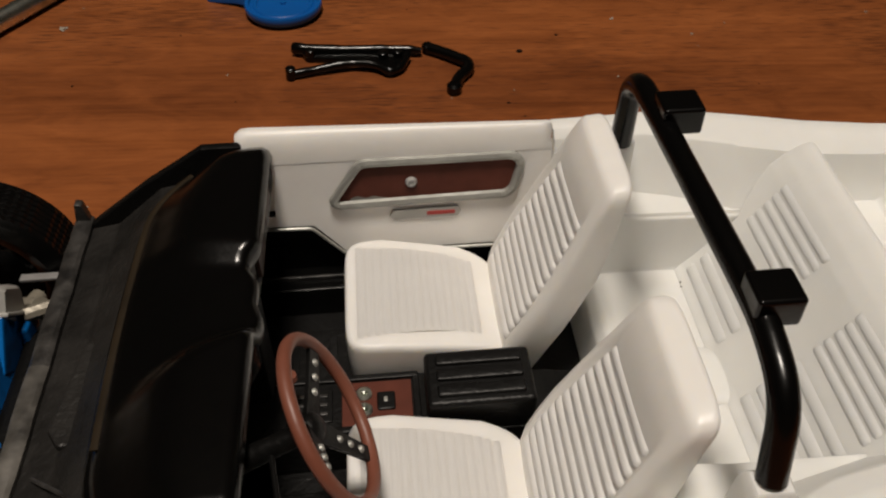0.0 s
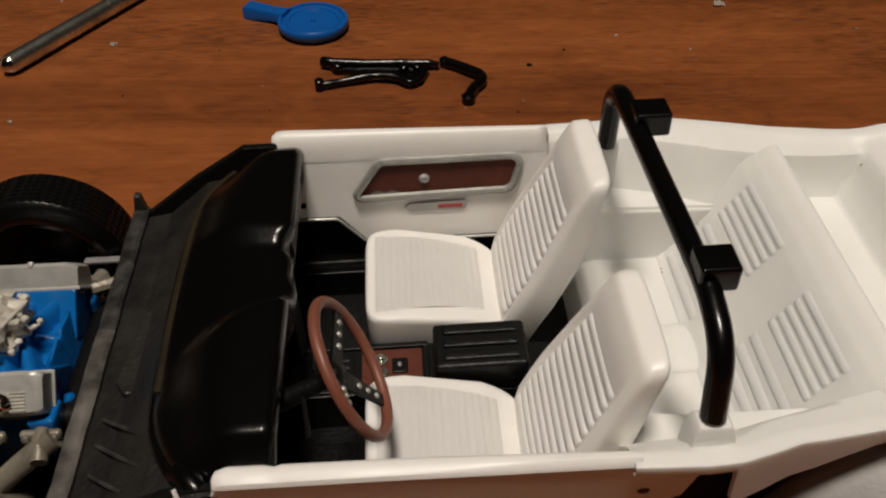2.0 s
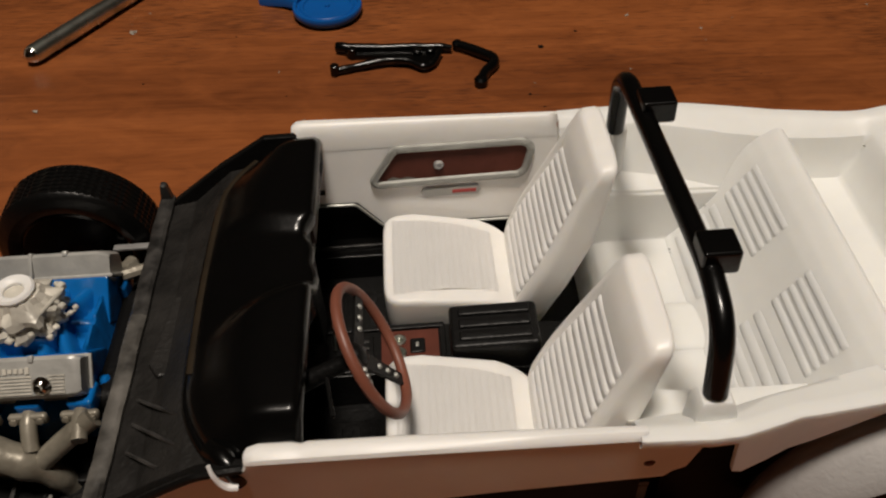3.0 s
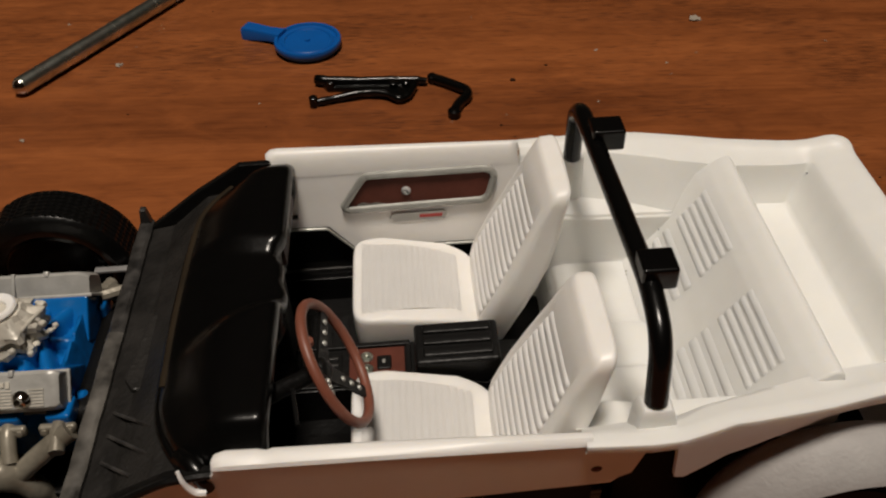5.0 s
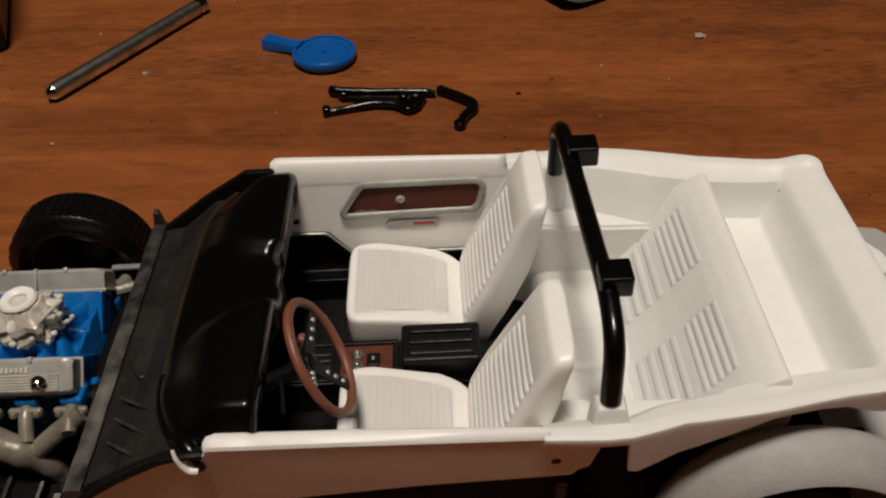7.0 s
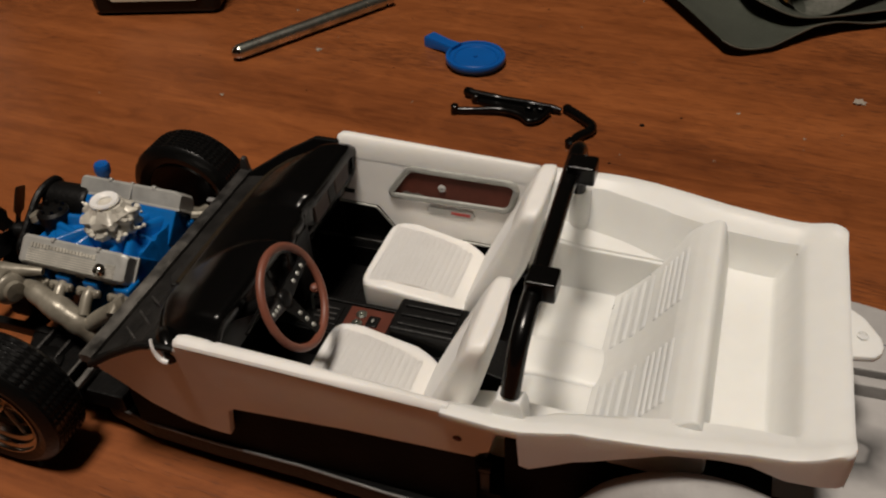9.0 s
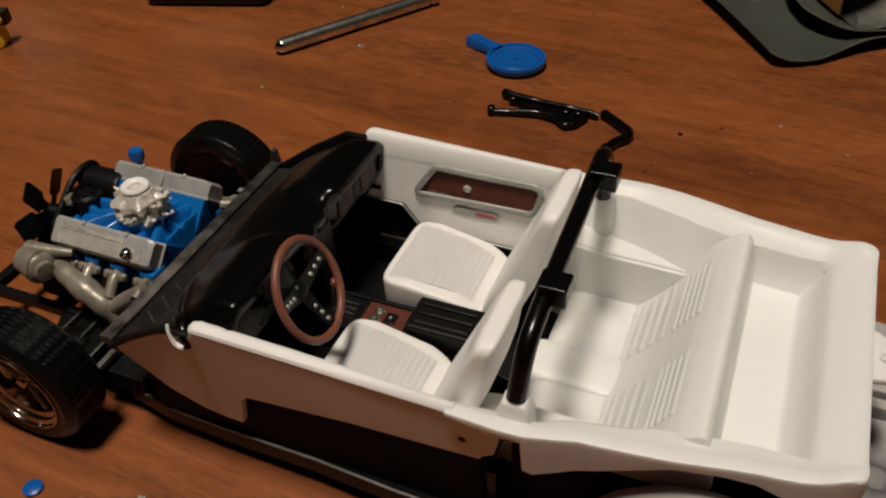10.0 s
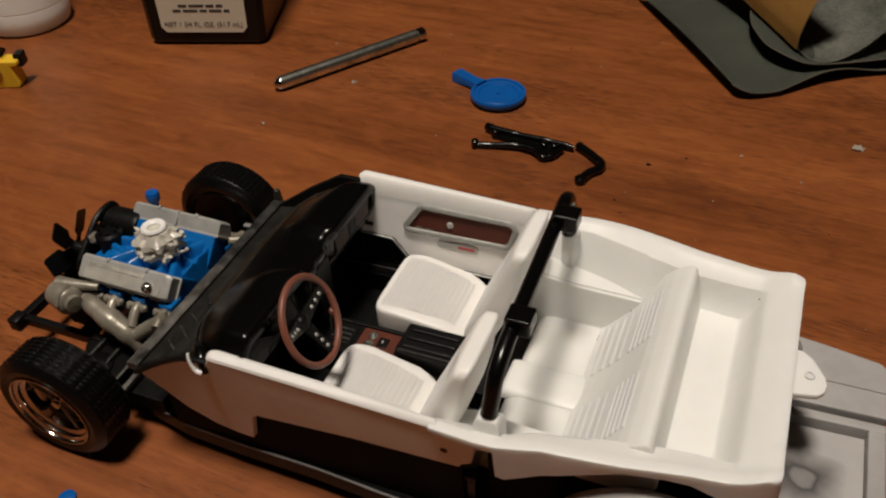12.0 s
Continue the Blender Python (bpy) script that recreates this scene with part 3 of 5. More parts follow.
    b = tube(bmesh.new(), rounded([(-1.86, -3.12, 4.06), (-1.83, -3.18, 3.95), (-1.78, -3.20, 3.81), (-1.71, -3.21, 3.70), (-1.58, -3.20, 3.67)], 0.05), lambda k: 0.028 + 0.026 * k, 8)
    part("hinge_flash", b, WHITE, near, "ragged white hinge flash")
    lip = [(-3.5, -3.08, 2.90), (-2.75, -3.11, 3.46), (-2.1, -3.12, 3.84), (-1.75, -3.13, 3.92), (-1.5, -3.10, 3.90)]
    part("cowl_lip", tube(bmesh.new(), rounded(lip, 0.3), 0.06, 8), COWL, near)
    part("stain", lathe(bmesh.new(), [(0.0, 0), (0.075, 0), (0.06, 0.012), (0.0, 0.015)], (3.37, -3.145, 3.42), (0, -1, -0.11), 14), BROWN, near, "small brown paint spot")


def seat_drop(x):
    """The cushion falls away towards its back."""
    return 1.0 - 0.40 * max(0.0, (x - 0.75) / 1.5) ** 2


def seat_specks(tub):
    """Tiny dark flecks of stray paint on the white plastic."""
    for x, y, z, r in ((5.02, 1.70, 2.115, 0.024), (5.0, 1.62, 2.115, 0.015), (5.60, 2.0, 2.80, 0.02), (8.035, 2.06, 3.82, 0.018)):
        part("paint_fleck", lathe(bmesh.new(), [(0.0, 0.0), (r, 0.0), (r * 0.6, r * 0.4), (0.0, r * 0.5)], (x, y, z), (0, 0, 1), 7), SATIN, tub, "dark fleck of stray paint")


def front_seat(yc):
    outline = []
    for i in range(40):
        w = 2 * math.pi * (i + 0.5) / 40
        cx, cy = math.cos(w), math.sin(w)
        k = 2 / 7.5
        ex, ey = math.copysign(abs(cx) ** k, cx), math.copysign(abs(cy) ** k, cy)
        x = 1.2 + 1.12 * ex
        narrow = 1.0 - 0.16 * max(0.0, (x - 1.15) / 1.2) ** 1.6
        outline.append((x, ey * 1.06 * narrow))
    rows = []
    for z, k in ((1.45, 0.86), (1.55, 0.95), (1.75, 0.99), (2.15, 1.0), (2.44, 1.0), (2.50, 0.992), (2.535, 0.975), (2.55, 0.945), (2.555, 0.9), (2.556, 0.75), (2.556, 0.6), (2.556, 0.45), (2.556, 0.3), (2.556, 0.16), (2.556, 0.04)):
        rows.append([(1.2 + (x - 1.2) * k, yc + y * k, 1.45 + (z - 1.45) * seat_drop(1.2 + (x - 1.2) * k)) for x, y in outline])
    seat = part("front_seat", loft(bmesh.new(), rows), WHITE, CAR, "white bucket seat with pleated cushion and backrest", 50)
    b = bmesh.new()
    for i in range(15):
        x = 0.30 + 0.114 * i
        w = 0.87 - 0.012 * i
        z = 1.45 + 1.106 * seat_drop(x)
        pleat(b, (x, yc - w, z), (x, yc + w, z), (0.3 * max(0, x - 0.75), 0, 1), 0.114, 0.0105, 9, 0.003, 2.0)
    part("cushion_pleats", b, WHITE, seat)
    # backrest: rounded sections between its front and rear lines, thick in the middle and flat on top
    yb = yc - 0.04 if yc > 0 else yc - 0.09
    line = [(2.10, 1.55, 2.55, 1.50, 0.84), (2.12, 1.90, 2.72, 1.76, 0.97), (2.22, 2.38, 2.92, 2.26, 1.03), (2.36, 2.72, 3.06, 2.56, 1.045), (2.50, 3.04, 3.19, 2.88, 1.04), (2.72, 3.52, 3.42, 3.40, 0.99),
            (2.93, 3.97, 3.54, 3.88, 0.93), (3.02, 4.16, 3.58, 4.1, 0.90), (3.14, 4.42, 3.615, 4.36, 0.88), (3.25, 4.62, 3.655, 4.60, 0.865), (3.295, 4.70, 3.675, 4.70, 0.85), (3.33, 4.76, 3.68, 4.78, 0.82), (3.37, 4.80, 3.67, 4.83, 0.76),
            (3.42, 4.82, 3.64, 4.85, 0.66), (3.47, 4.825, 3.60, 4.855, 0.52)]
    rows = []
    for fx, fz, bx, bz, w in line:
        yr = yb - (along(fz, [(3.9, 0.0), (4.7, 0.05)]) if yc < 0 else 0.0)
        f, r = Vector((fx, yr, fz)), Vector((bx, yr, bz))
        way = (f - r).normalized()
        sunk = along(fz, [(2.1, 0.0), (2.4, 0.05), (3.6, 0.09), (4.15, 0.09), (4.32, 0.0)])
        row = []
        for p in ring((f + r) / 2, (0, 1, 0), way, w, (f - r).length / 2, 4.6, 120):
            if (p - (f + r) / 2).dot(way) > 0:
                k = max(0.0, min(1.0, (w - 0.14 - abs(p.y - yr)) / 0.10))
                p = p - way * (sunk * k * k * (3 - 2 * k))
            row.append(p)
        rows.append(row)
    part("backrest", loft(bmesh.new(), rows), WHITE, seat, "", 50)
    b = bmesh.new()
    fwd = Vector((-0.912, 0, 0.41))
    for i in range(13):
        z = 2.36 + 0.148 * i
        x = along(z, [(p[1], p[0]) for p in line])
        w = along(z, [(p[1], p[4]) for p in line]) - 0.225
        c = Vector((x, yb, z)) - fwd * (along(z, [(2.1, 0.0), (2.4, 0.05), (3.6, 0.09), (4.15, 0.09), (4.32, 0.0)]) - 0.01)
        pleat(b, c - Vector((0, w, 0)), c + Vector((0, w, 0)), fwd, 0.135, 0.05)
    part("back_pleats", b, WHITE, seat)


def dashboard():
    """Padded black dash: a crowned pad, wide in the middle, with a round-edged instrument hood on the driver's side."""
    def ease(v):
        v = max(0.0, min(1.0, v))
        return v * v * (3 - 2 * v)

    def front(y):
        return -2.45 + 0.13 * (abs(y) / 2.9) ** 2 + 0.55 * max(0, (abs(y) - 1.7) / 1.25) ** 2

    rows = []
    for k in range(81):
        y = -2.92 + 5.96 * k / 80
        end = max(0.0, min(1.0, (2.96 - abs(y - 0.03)) / 0.30)) ** 0.5
        xf = front(y)
        hood_r = ease((y + 2.80) / 0.25) * ease((-0.34 - y) / 0.2)
        xr = -0.79 - 0.13 * bump_at(y, 0.70, 0.3) + 0.08 * bump_at(y, -0.2, 0.35) + 0.02 * hood_r
        depth = 0.28 * hood_r + 0.10

        def crown(u):
            """Height of the pad at u, 0 at the front edge and 1 at the rear."""
            hood = ease((y + 2.80) / 0.25) * ease((-0.34 - 0.95 * (1 - u) ** 1.6 - y) / 0.22) * ease(u / 0.6)
            pad = ease((y - 0.62 - 0.25 * (1 - u)) / 0.3) * ease(u / 0.5)
            z = 3.86 + 0.26 * math.sin(min(1.0, u * 1.25) * math.pi / 2) + 0.19 * hood + 0.14 * pad
            return 3.55 + (z - 3.55) * (0.66 + 0.34 * end)

        w = xr - 0.10 - xf - 0.10
        top = [(xf + 0.10 + w * u, crown(u)) for u in (0.0, 0.06, 0.14, 0.24, 0.36, 0.48, 0.60, 0.72, 0.84, 0.94, 1.0)]
        zt = crown(1.0)
        prof = [(xf, 3.42), (xf - 0.02, 3.62), (xf - 0.01, 3.72), (xf + 0.03, 3.80)] + top + [(xr - 0.03, zt - 0.05),
                (xr, zt - 0.15), (xr - 0.02, zt - 0.29), (xr - depth, zt - 0.30), (xr - depth - 0.03, zt - 0.55), (xr - depth - 0.02, 3.35), (xr - 0.28, 3.0), (xr - 0.5, 2.75), (xf + 0.3, 2.75)]
        rows.append([(x, y, z) for x, z in prof])
    dash = part("dashboard", loft(bmesh.new(), rows), BLACK, CAR, "glossy black padded dashboard with instrument hood", 50)
    part("front_roll", tube(bmesh.new(), [(front(y) - 0.02, y, 3.60) for y in np.linspace(-2.86, 2.9, 40)], 0.085, 10), BLACK, dash, "rolled glossy lip")
    wrap = rounded([(-0.92, 2.70, 4.12), (-0.90, 2.88, 4.08), (-0.90, 2.93, 3.90), (-0.91, 2.92, 3.56), (-0.95, 2.80, 3.43), (-0.98, 0.9, 3.42), (-1.0, 0.66, 3.44), (-1.05, 0.60, 3.6)], 0.12)
    part("pad_roll", tube(bmesh.new(), wrap, 0.085, 10), BLACK, dash, "rolled glossy edge round the glove panel")
    foot = rounded([(-1.92, -2.74, 3.78), (-1.76, -2.90, 3.86), (-1.66, -3.02, 3.84), (-1.60, -3.09, 3.74), (-1.585, -3.10, 3.62)], 0.12)
    part("end_foot", tube(bmesh.new(), foot, lambda k: 0.16 - 0.06 * k, 12), BLACK, dash)
    for y0, y1 in ((1.02, 1.62), (1.98, 2.62)):
        part("wood_insert", box(bmesh.new(), -1.05, -0.865, y0, y1, 3.50, 3.90, 0.02), DASH_BROWN, dash, "brown painted dash insert")
    part("vent", box(bmesh.new(), -1.05, -0.87, 1.66, 1.94, 3.50, 3.88, 0.02), SATIN, dash)
    b = box(bmesh.new(), -1.35, -0.86, 0.05, 0.66, 2.2, 3.75, 0.05)
    part("centre_post", b, SATIN, dash, "black centre stack under the dash")
    for y in (-2.2, -1.55, -0.95):
        b = lathe(bmesh.new(), [(0.0, 0), (0.21, 0), (0.24, 0.03), (0.24, 0.06), (0.20, 0.06), (0.20, 0.02), (0.0, 0.02)], (-1.22, y, 3.78), (1, 0, 0.1), 22)
        part("gauge", b, SATIN, dash)
    part("windscreen_seam", tube(bmesh.new(), [(front(y) + 0.06, y, 3.845) for y in np.linspace(-1.6, 2.75, 24)], 0.05, 8, 0.3), DULL_BROWN, dash, "dull brown seam along the dash front")


def steering():
    c, n = Vector((0.07, -1.699, 4.205)), Vector((0.905, 0.119, 0.408)).normalized()
    v = n.cross(Vector((0, 1, 0))).normalized()
    u = v.cross(n)
    pts = [c + (u * math.cos(2 * math.pi * i / 48) + v * math.sin(2 * math.pi * i / 48)) * 0.872 for i in range(48)]
    wheel = part("steering_wheel", tube(bmesh.new(), pts, 0.072, 12, closed=True), RIM_BROWN, CAR, "brown-rimmed three-spoke steering wheel", 60)
    hub = c - n * 0.20
    part("hub", lathe(bmesh.new(), [(0.0, 0.10), (0.10, 0.09), (0.17, 0.03), (0.19, -0.06), (0.12, -0.12), (0.10, -0.3), (0.0, -0.3)], hub, n, 20), SATIN, wheel)
    for a in (15, 166, 273):
        d = u * math.cos(radians(a)) + v * math.sin(radians(a))
        side = n.cross(d)
        p, q = hub + d * 0.08, c + d * 0.85
        rows = [[m + side * (w * sx) + n * (0.022 * sy) for sx, sy in ((-1, -1), (1, -1), (1, 1), (-1, 1))] for m, w in ((p, 0.15), (p.lerp(q, 0.5), 0.11), (q, 0.09))]
        part("spoke", loft(bmesh.new(), rows), SATIN, wheel)
        for t in (0.36, 0.56, 0.76):
            lathe(b := bmesh.new(), [(0.0, 0.034), (0.032, 0.03), (0.046, 0.0), (0.03, -0.01), (0.0, -0.01)], p.lerp(q, t) + n * 0.022, n, 10)
            part("rivet", b, SILVER, wheel)
    part("column", rod(bmesh.new(), hub - n * 0.2, hub - n * 1.5, 0.11, 0.15), SATIN, wheel)
    part("stalk", rod(bmesh.new(), hub - n * 0.5, hub - n * 0.45 - u * 0.75, 0.03), SATIN, wheel)


def console():
    b = prism(bmesh.new(), [(-1.7, 2.35), (-1.2, 2.16), (-0.9, 2.06), (1.06, 2.06), (2.7, 1.95), (3.6, 1.75), (3.6, 1.3), (-1.7, 1.3)], "y", -0.48, 0.46, 0.04)
    con = part("centre_console", b, SATIN, CAR, "black centre console with brown plate and ribbed armrest")
    part("wood_plate", box(bmesh.new(), 0.0, 0.92, -0.34, 0.34, 2.05, 2.085, 0.012), BROWN, con, "brown painted console plate")
    for y0, y1 in ((-0.45, -0.36), (0.36, 0.45)):
        part("plate_edge", box(bmesh.new(), -0.9, 1.02, y0, y1, 2.05, 2.12, 0.02), SATIN, con)
    part("plate_edge", box(bmesh.new(), 0.94, 1.03, -0.36, 0.36, 2.05, 2.12, 0.02), SATIN, con)
    for y in (-0.125, 0.13):
        lathe(b := bmesh.new(), [(0.0, 0), (0.105, 0), (0.11, 0.04), (0.085, 0.06), (0.06, 0.06), (0.05, 0.04), (0.03, 0.09), (0.0, 0.1)], (0.29, y, 2.08), (0, 0, 1), 18)
        part("knob", b, DULL_CHROME, con, "chrome console knob")
    part("ashtray", box(bmesh.new(), 0.46, 0.70, -0.14, 0.15, 2.07, 2.12, 0.03), SATIN, con)
    part("switch", box(bmesh.new(), 0.55, 0.60, -0.03, 0.05, 2.115, 2.135, 0.008), SILVER, con)
    part("shift_gate", box(bmesh.new(), -0.72, -0.12, -0.26, 0.26, 2.06, 2.10, 0.02), SATIN, con)
    for i in range(3):
        part("gate_bar", box(bmesh.new(), -0.62, -0.18, -0.17 + 0.14 * i, -0.12 + 0.14 * i, 2.095, 2.135, 0.012), WORN, con)
    part("shift_lever", tube(bmesh.new(), [(-0.72, 0.05, 2.1), (-0.70, 0.05, 2.45), (-0.62, 0.05, 2.62)], 0.035, 8), DULL_CHROME, con)
    lathe(b := bmesh.new(), [(0.0, 0), (0.07, 0.0), (0.10, 0.06), (0.08, 0.14), (0.0, 0.17)], (-0.62, 0.05, 2.6), (0.2, 0, 1), 14)
    part("shift_knob", b, RIM_BROWN, con, "brown shift knob")
    part("armrest", box(bmesh.new(), 1.10, 2.48, -0.47, 0.40, 1.95, 2.56, 0.07, 3), SATIN, con, "black ribbed armrest box")
    for i in range(3):
        part("armrest_rib", box(bmesh.new(), 1.24, 2.36, -0.36 + 0.245 * i, -0.17 + 0.245 * i, 2.53, 2.62, 0.04, 2), SATIN, con)
    part("buckle", box(bmesh.new(), 2.5, 2.75, -0.6, -0.42, 2.02, 2.16, 0.03), SATIN, con)


def interior_floor():
    b = box(bmesh.new(), -3.4, 3.9, -2.58, 2.58, 1.0, 1.3, 0.04)
    fl = part("floor_pan", b, SATIN, CAR, "black floor pan inside the cabin")
    for s in (-1, 1):
        part("sill_step", box(bmesh.new(), -2.2, 3.7, min(s * 2.32, s * 2.58) if s < 0 else 2.32, -2.32 if s < 0 else 2.86, 1.28, 1.86, 0.04), BLACK, fl)
        part("sill_rail", box(bmesh.new(), -2.2, 3.7, min(s * 2.52, s * 2.57), max(s * 2.52, s * 2.57), 1.84, 1.93, 0.015), WORN, fl)
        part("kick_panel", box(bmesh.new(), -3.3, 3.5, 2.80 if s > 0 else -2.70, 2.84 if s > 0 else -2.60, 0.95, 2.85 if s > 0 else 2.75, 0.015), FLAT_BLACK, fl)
        part("floor_mat", box(bmesh.new(), -0.95, 0.35, min(s * 0.8, s * 1.95), max(s * 0.8, s * 1.95), 1.29, 1.34, 0.03), COWL, fl)
        for i in range(4):
            part("mat_rib", box(bmesh.new(), -0.8 + 0.28 * i, -0.68 + 0.28 * i, min(s * 0.95, s * 1.8), max(s * 0.95, s * 1.8), 1.33, 1.36, 0.012), SATIN, fl)
    part("toe_board", prism(bmesh.new(), [(-3.3, 1.2), (-1.6, 1.25), (-2.6, 2.7), (-3.3, 2.7)], "y", -2.68, 2.68, 0.03), SATIN, fl)
    part("pedal", box(bmesh.new(), -1.95, -1.85, -1.9, -1.6, 1.7, 2.0, 0.03), DULL_CHROME, fl)


def cowl():
    wall = part("firewall", box(bmesh.new(), -3.72, -3.52, -2.95, 2.95, 2.62, 2.98, 0.03), COWL, CAR, "black firewall with worn grey top edge")
    part("lower_wall", box(bmesh.new(), -3.70, -3.54, -2.3, 2.3, 0.95, 2.64, 0.03), FLAT_BLACK, wall)
    rows = []
    for k in range(25):
        y = -3.02 + 6.0 * k / 24
        w = 0.006 * math.sin(5.1 * y) + 0.004 * math.sin(13 * y)
        rows.append([(x, y, z) for x, z in ((-3.74, 2.86), (-3.74 + w, 3.03), (-3.69, 3.06 + w), (-3.54, 3.06), (-3.49 + w, 3.02), (-3.49, 2.86))])
    # near half lighter, far half darker: wear plus the fall of light in colour
    part("top_flange", loft(bmesh.new(), rows[:14]), FLANGE, wall, "scraped grey flange, painted lighter for the lit near side")
    part("top_flange", loft(bmesh.new(), rows[13:]), WORN, wall, "worn black flange, painted darker for the shaded far side")
    part("flange_tab", prism(bmesh.new(), [(-3.74, 2.95), (-3.50, 2.95), (-3.56, 3.34), (-3.66, 3.36)], "y", 2.86, 3.0, 0.02), WORN, wall)
    part("cowl_panel", prism(bmesh.new(), [(-3.55, 2.75), (-3.55, 2.93), (-3.1, 3.0), (-2.4, 3.54), (-1.7, 3.66), (-1.7, 2.75)], "y", -3.0, 2.98, 0.03), SCUFFED, wall)
    part("cowl_box", prism(bmesh.new(), [(-3.28, -0.75), (-3.12, -1.0), (-2.45, -1.0), (-2.4, 0.55), (-3.1, 0.55)], "z", 2.90, 3.09, 0.06), SCUFFED, wall)
    for p, q in (((-3.32, -1.33, 3.0), (-2.49, -1.96, 3.42)), ((-3.32, -1.73, 3.0), (-2.47, -2.42, 3.44)), ((-3.32, -2.17, 3.0), (-2.76, -2.60, 3.26))):
        part("cowl_rib", tube(bmesh.new(), [p, q], 0.028, 6), WORN, wall)
    for s in (-1, 1):
        poly = [(-3.5, 3.0), (-2.6, 3.62), (-1.75, 4.12), (-1.2, 4.12), (-1.2, 1.2), (-3.5, 1.2)] if s > 0 else [(-3.52, 2.92), (-2.75, 3.47), (-2.1, 3.85), (-1.7, 3.95), (-1.2, 3.9), (-1.2, 2.1), (-2.1, 2.45), (-2.8, 2.75), (-3.46, 2.84)]
        part("cowl_side", shear_wall(prism(bmesh.new(), poly, "y", min(s * 2.97, s * 3.11), max(s * 2.97, s * 3.11), 0.03), s), COWL, wall)
    b = box(bmesh.new(), -1.85, -1.72, -2.72, -2.6, 3.5, 3.72, 0.03)
    part("hinge_block", b, SILVER, wall, "dull metal hinge block")


def chassis():
    poly = [(-4.2, -2.2), (-4.27, -2.50), (-3.1, -2.72), (-1.6, -2.77), (0.2, -2.78), (1.89, -2.87), (4.3, -2.90), (4.3, 2.90), (1.89, 2.87), (0.2, 2.78), (-1.6, 2.77), (-3.1, 2.72), (-4.27, 2.50), (-4.2, 2.2)]
    pan = part("chassis_plate", prism(bmesh.new(), poly, "z", 0.52, 0.92, 0.04), SATIN, CAR, "black chassis plate under the cabin")
    for s in (-1, 1):
        line = [(x, s * (abs(y) - 0.02), 0.93) for x, y in poly[1:7]]
        # pale bead: rubbed plate edge with its highlight put into the colour
        part("edge_bead", tube(bmesh.new(), line, 0.03, 8), EDGE, pan)
    # added dark walls stand in for the shade below the tub sides
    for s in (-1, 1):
        part("shade_wall", box(bmesh.new(), 3.9, 8.2, min(s * 2.30, s * 2.42), max(s * 2.30, s * 2.42), 0.9, 2.7, 0.03), FLAT_BLACK, pan)
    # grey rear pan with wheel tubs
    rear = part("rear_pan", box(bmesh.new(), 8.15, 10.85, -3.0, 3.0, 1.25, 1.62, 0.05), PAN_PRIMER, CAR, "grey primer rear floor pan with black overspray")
    # front of the pan coloured black for the shade under the tub
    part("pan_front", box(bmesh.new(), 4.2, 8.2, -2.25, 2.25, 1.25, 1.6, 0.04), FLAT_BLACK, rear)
    part("side_plate", prism(bmesh.new(), [(8.3, 1.38), (10.85, 1.45), (10.90, 2.75), (10.72, 2.98), (9.6, 3.2), (8.3, 3.4)], "z", 1.6, 1.98, 0.06), PRIMER, rear, "flat grey side plate")
    part("plate_rib", box(bmesh.new(), 9.0, 10.8, 2.1, 2.17, 1.97, 2.02, 0.02), PRIMER, rear)
    part("pan_lip", prism(bmesh.new(), [(8.2, 1.02), (10.84, 1.12), (10.84, 1.34), (8.2, 1.28)], "z", 1.6, 1.92, 0.05), PRIMER, rear)
    part("pan_lip", box(bmesh.new(), 10.5, 10.84, -2.9, 1.15, 1.6, 1.92, 0.06), PRIMER, rear)
    for s in (-1, 1):
        rows = []
        for y, r in ((2.45, 1.86), (2.6, 2.02), (2.78, 2.13), (2.9, 2.14), (3.05, 2.08), (3.25, 1.95), (3.38, 1.82), (3.42, 1.74), (3.38, 1.68), (2.4, 1.66)):
            rows.append([(7.15 + r * 1.02 * math.cos(math.pi * i / 28), s * y, 1.16 + r * math.sin(math.pi * i / 28)) for i in range(29)])
        part("wheel_tub", loft(bmesh.new(), rows, closed=False), PRIMER, rear)


def roll_bar():
    pts = rounded([(4.02, 2.52, 4.16), (4.02, 2.46, 5.12), (4.03, 2.14, 5.34), (4.16, -1.80, 5.34), (4.15, -2.52, 5.12), (4.105, -2.815, 4.30)], 0.55, 8)
    part("bar_socket", lathe(bmesh.new(), [(0.2, 0), (0.2, 0.85), (0.18, 0.92), (0.0, 0.93)], (4.06, 2.64, 3.2), (0, 0, 1), 20), TUB_WHITE, CAR, "white moulded post under the roll bar")
    rows = [[(4.11 + a * sx, -2.83 + b * sy, z) for sx, sy in ((-1, -1), (1, -1), (1, 1), (-1, 1))] for z, a, b in ((3.72, 0.26, 0.18), (4.12, 0.24, 0.17), (4.27, 0.20, 0.15), (4.30, 0.17, 0.12))]
    part("bar_foot", loft(bmesh.new(), rows), TUB_WHITE, CAR, "white moulded block under the roll bar leg")
    bar = part("roll_bar", tube(bmesh.new(), pts, 0.148, 18), BLACK, CAR, "glossy black roll bar with two square brackets", 60)
    for y in (1.37, -1.60):
        part("bracket", box(bmesh.new(), 4.0 + 0.03 * (y < 0), 4.50, y - 0.22, y + 0.22, 5.26, 5.62, 0.045, 3), BLACK, bar)


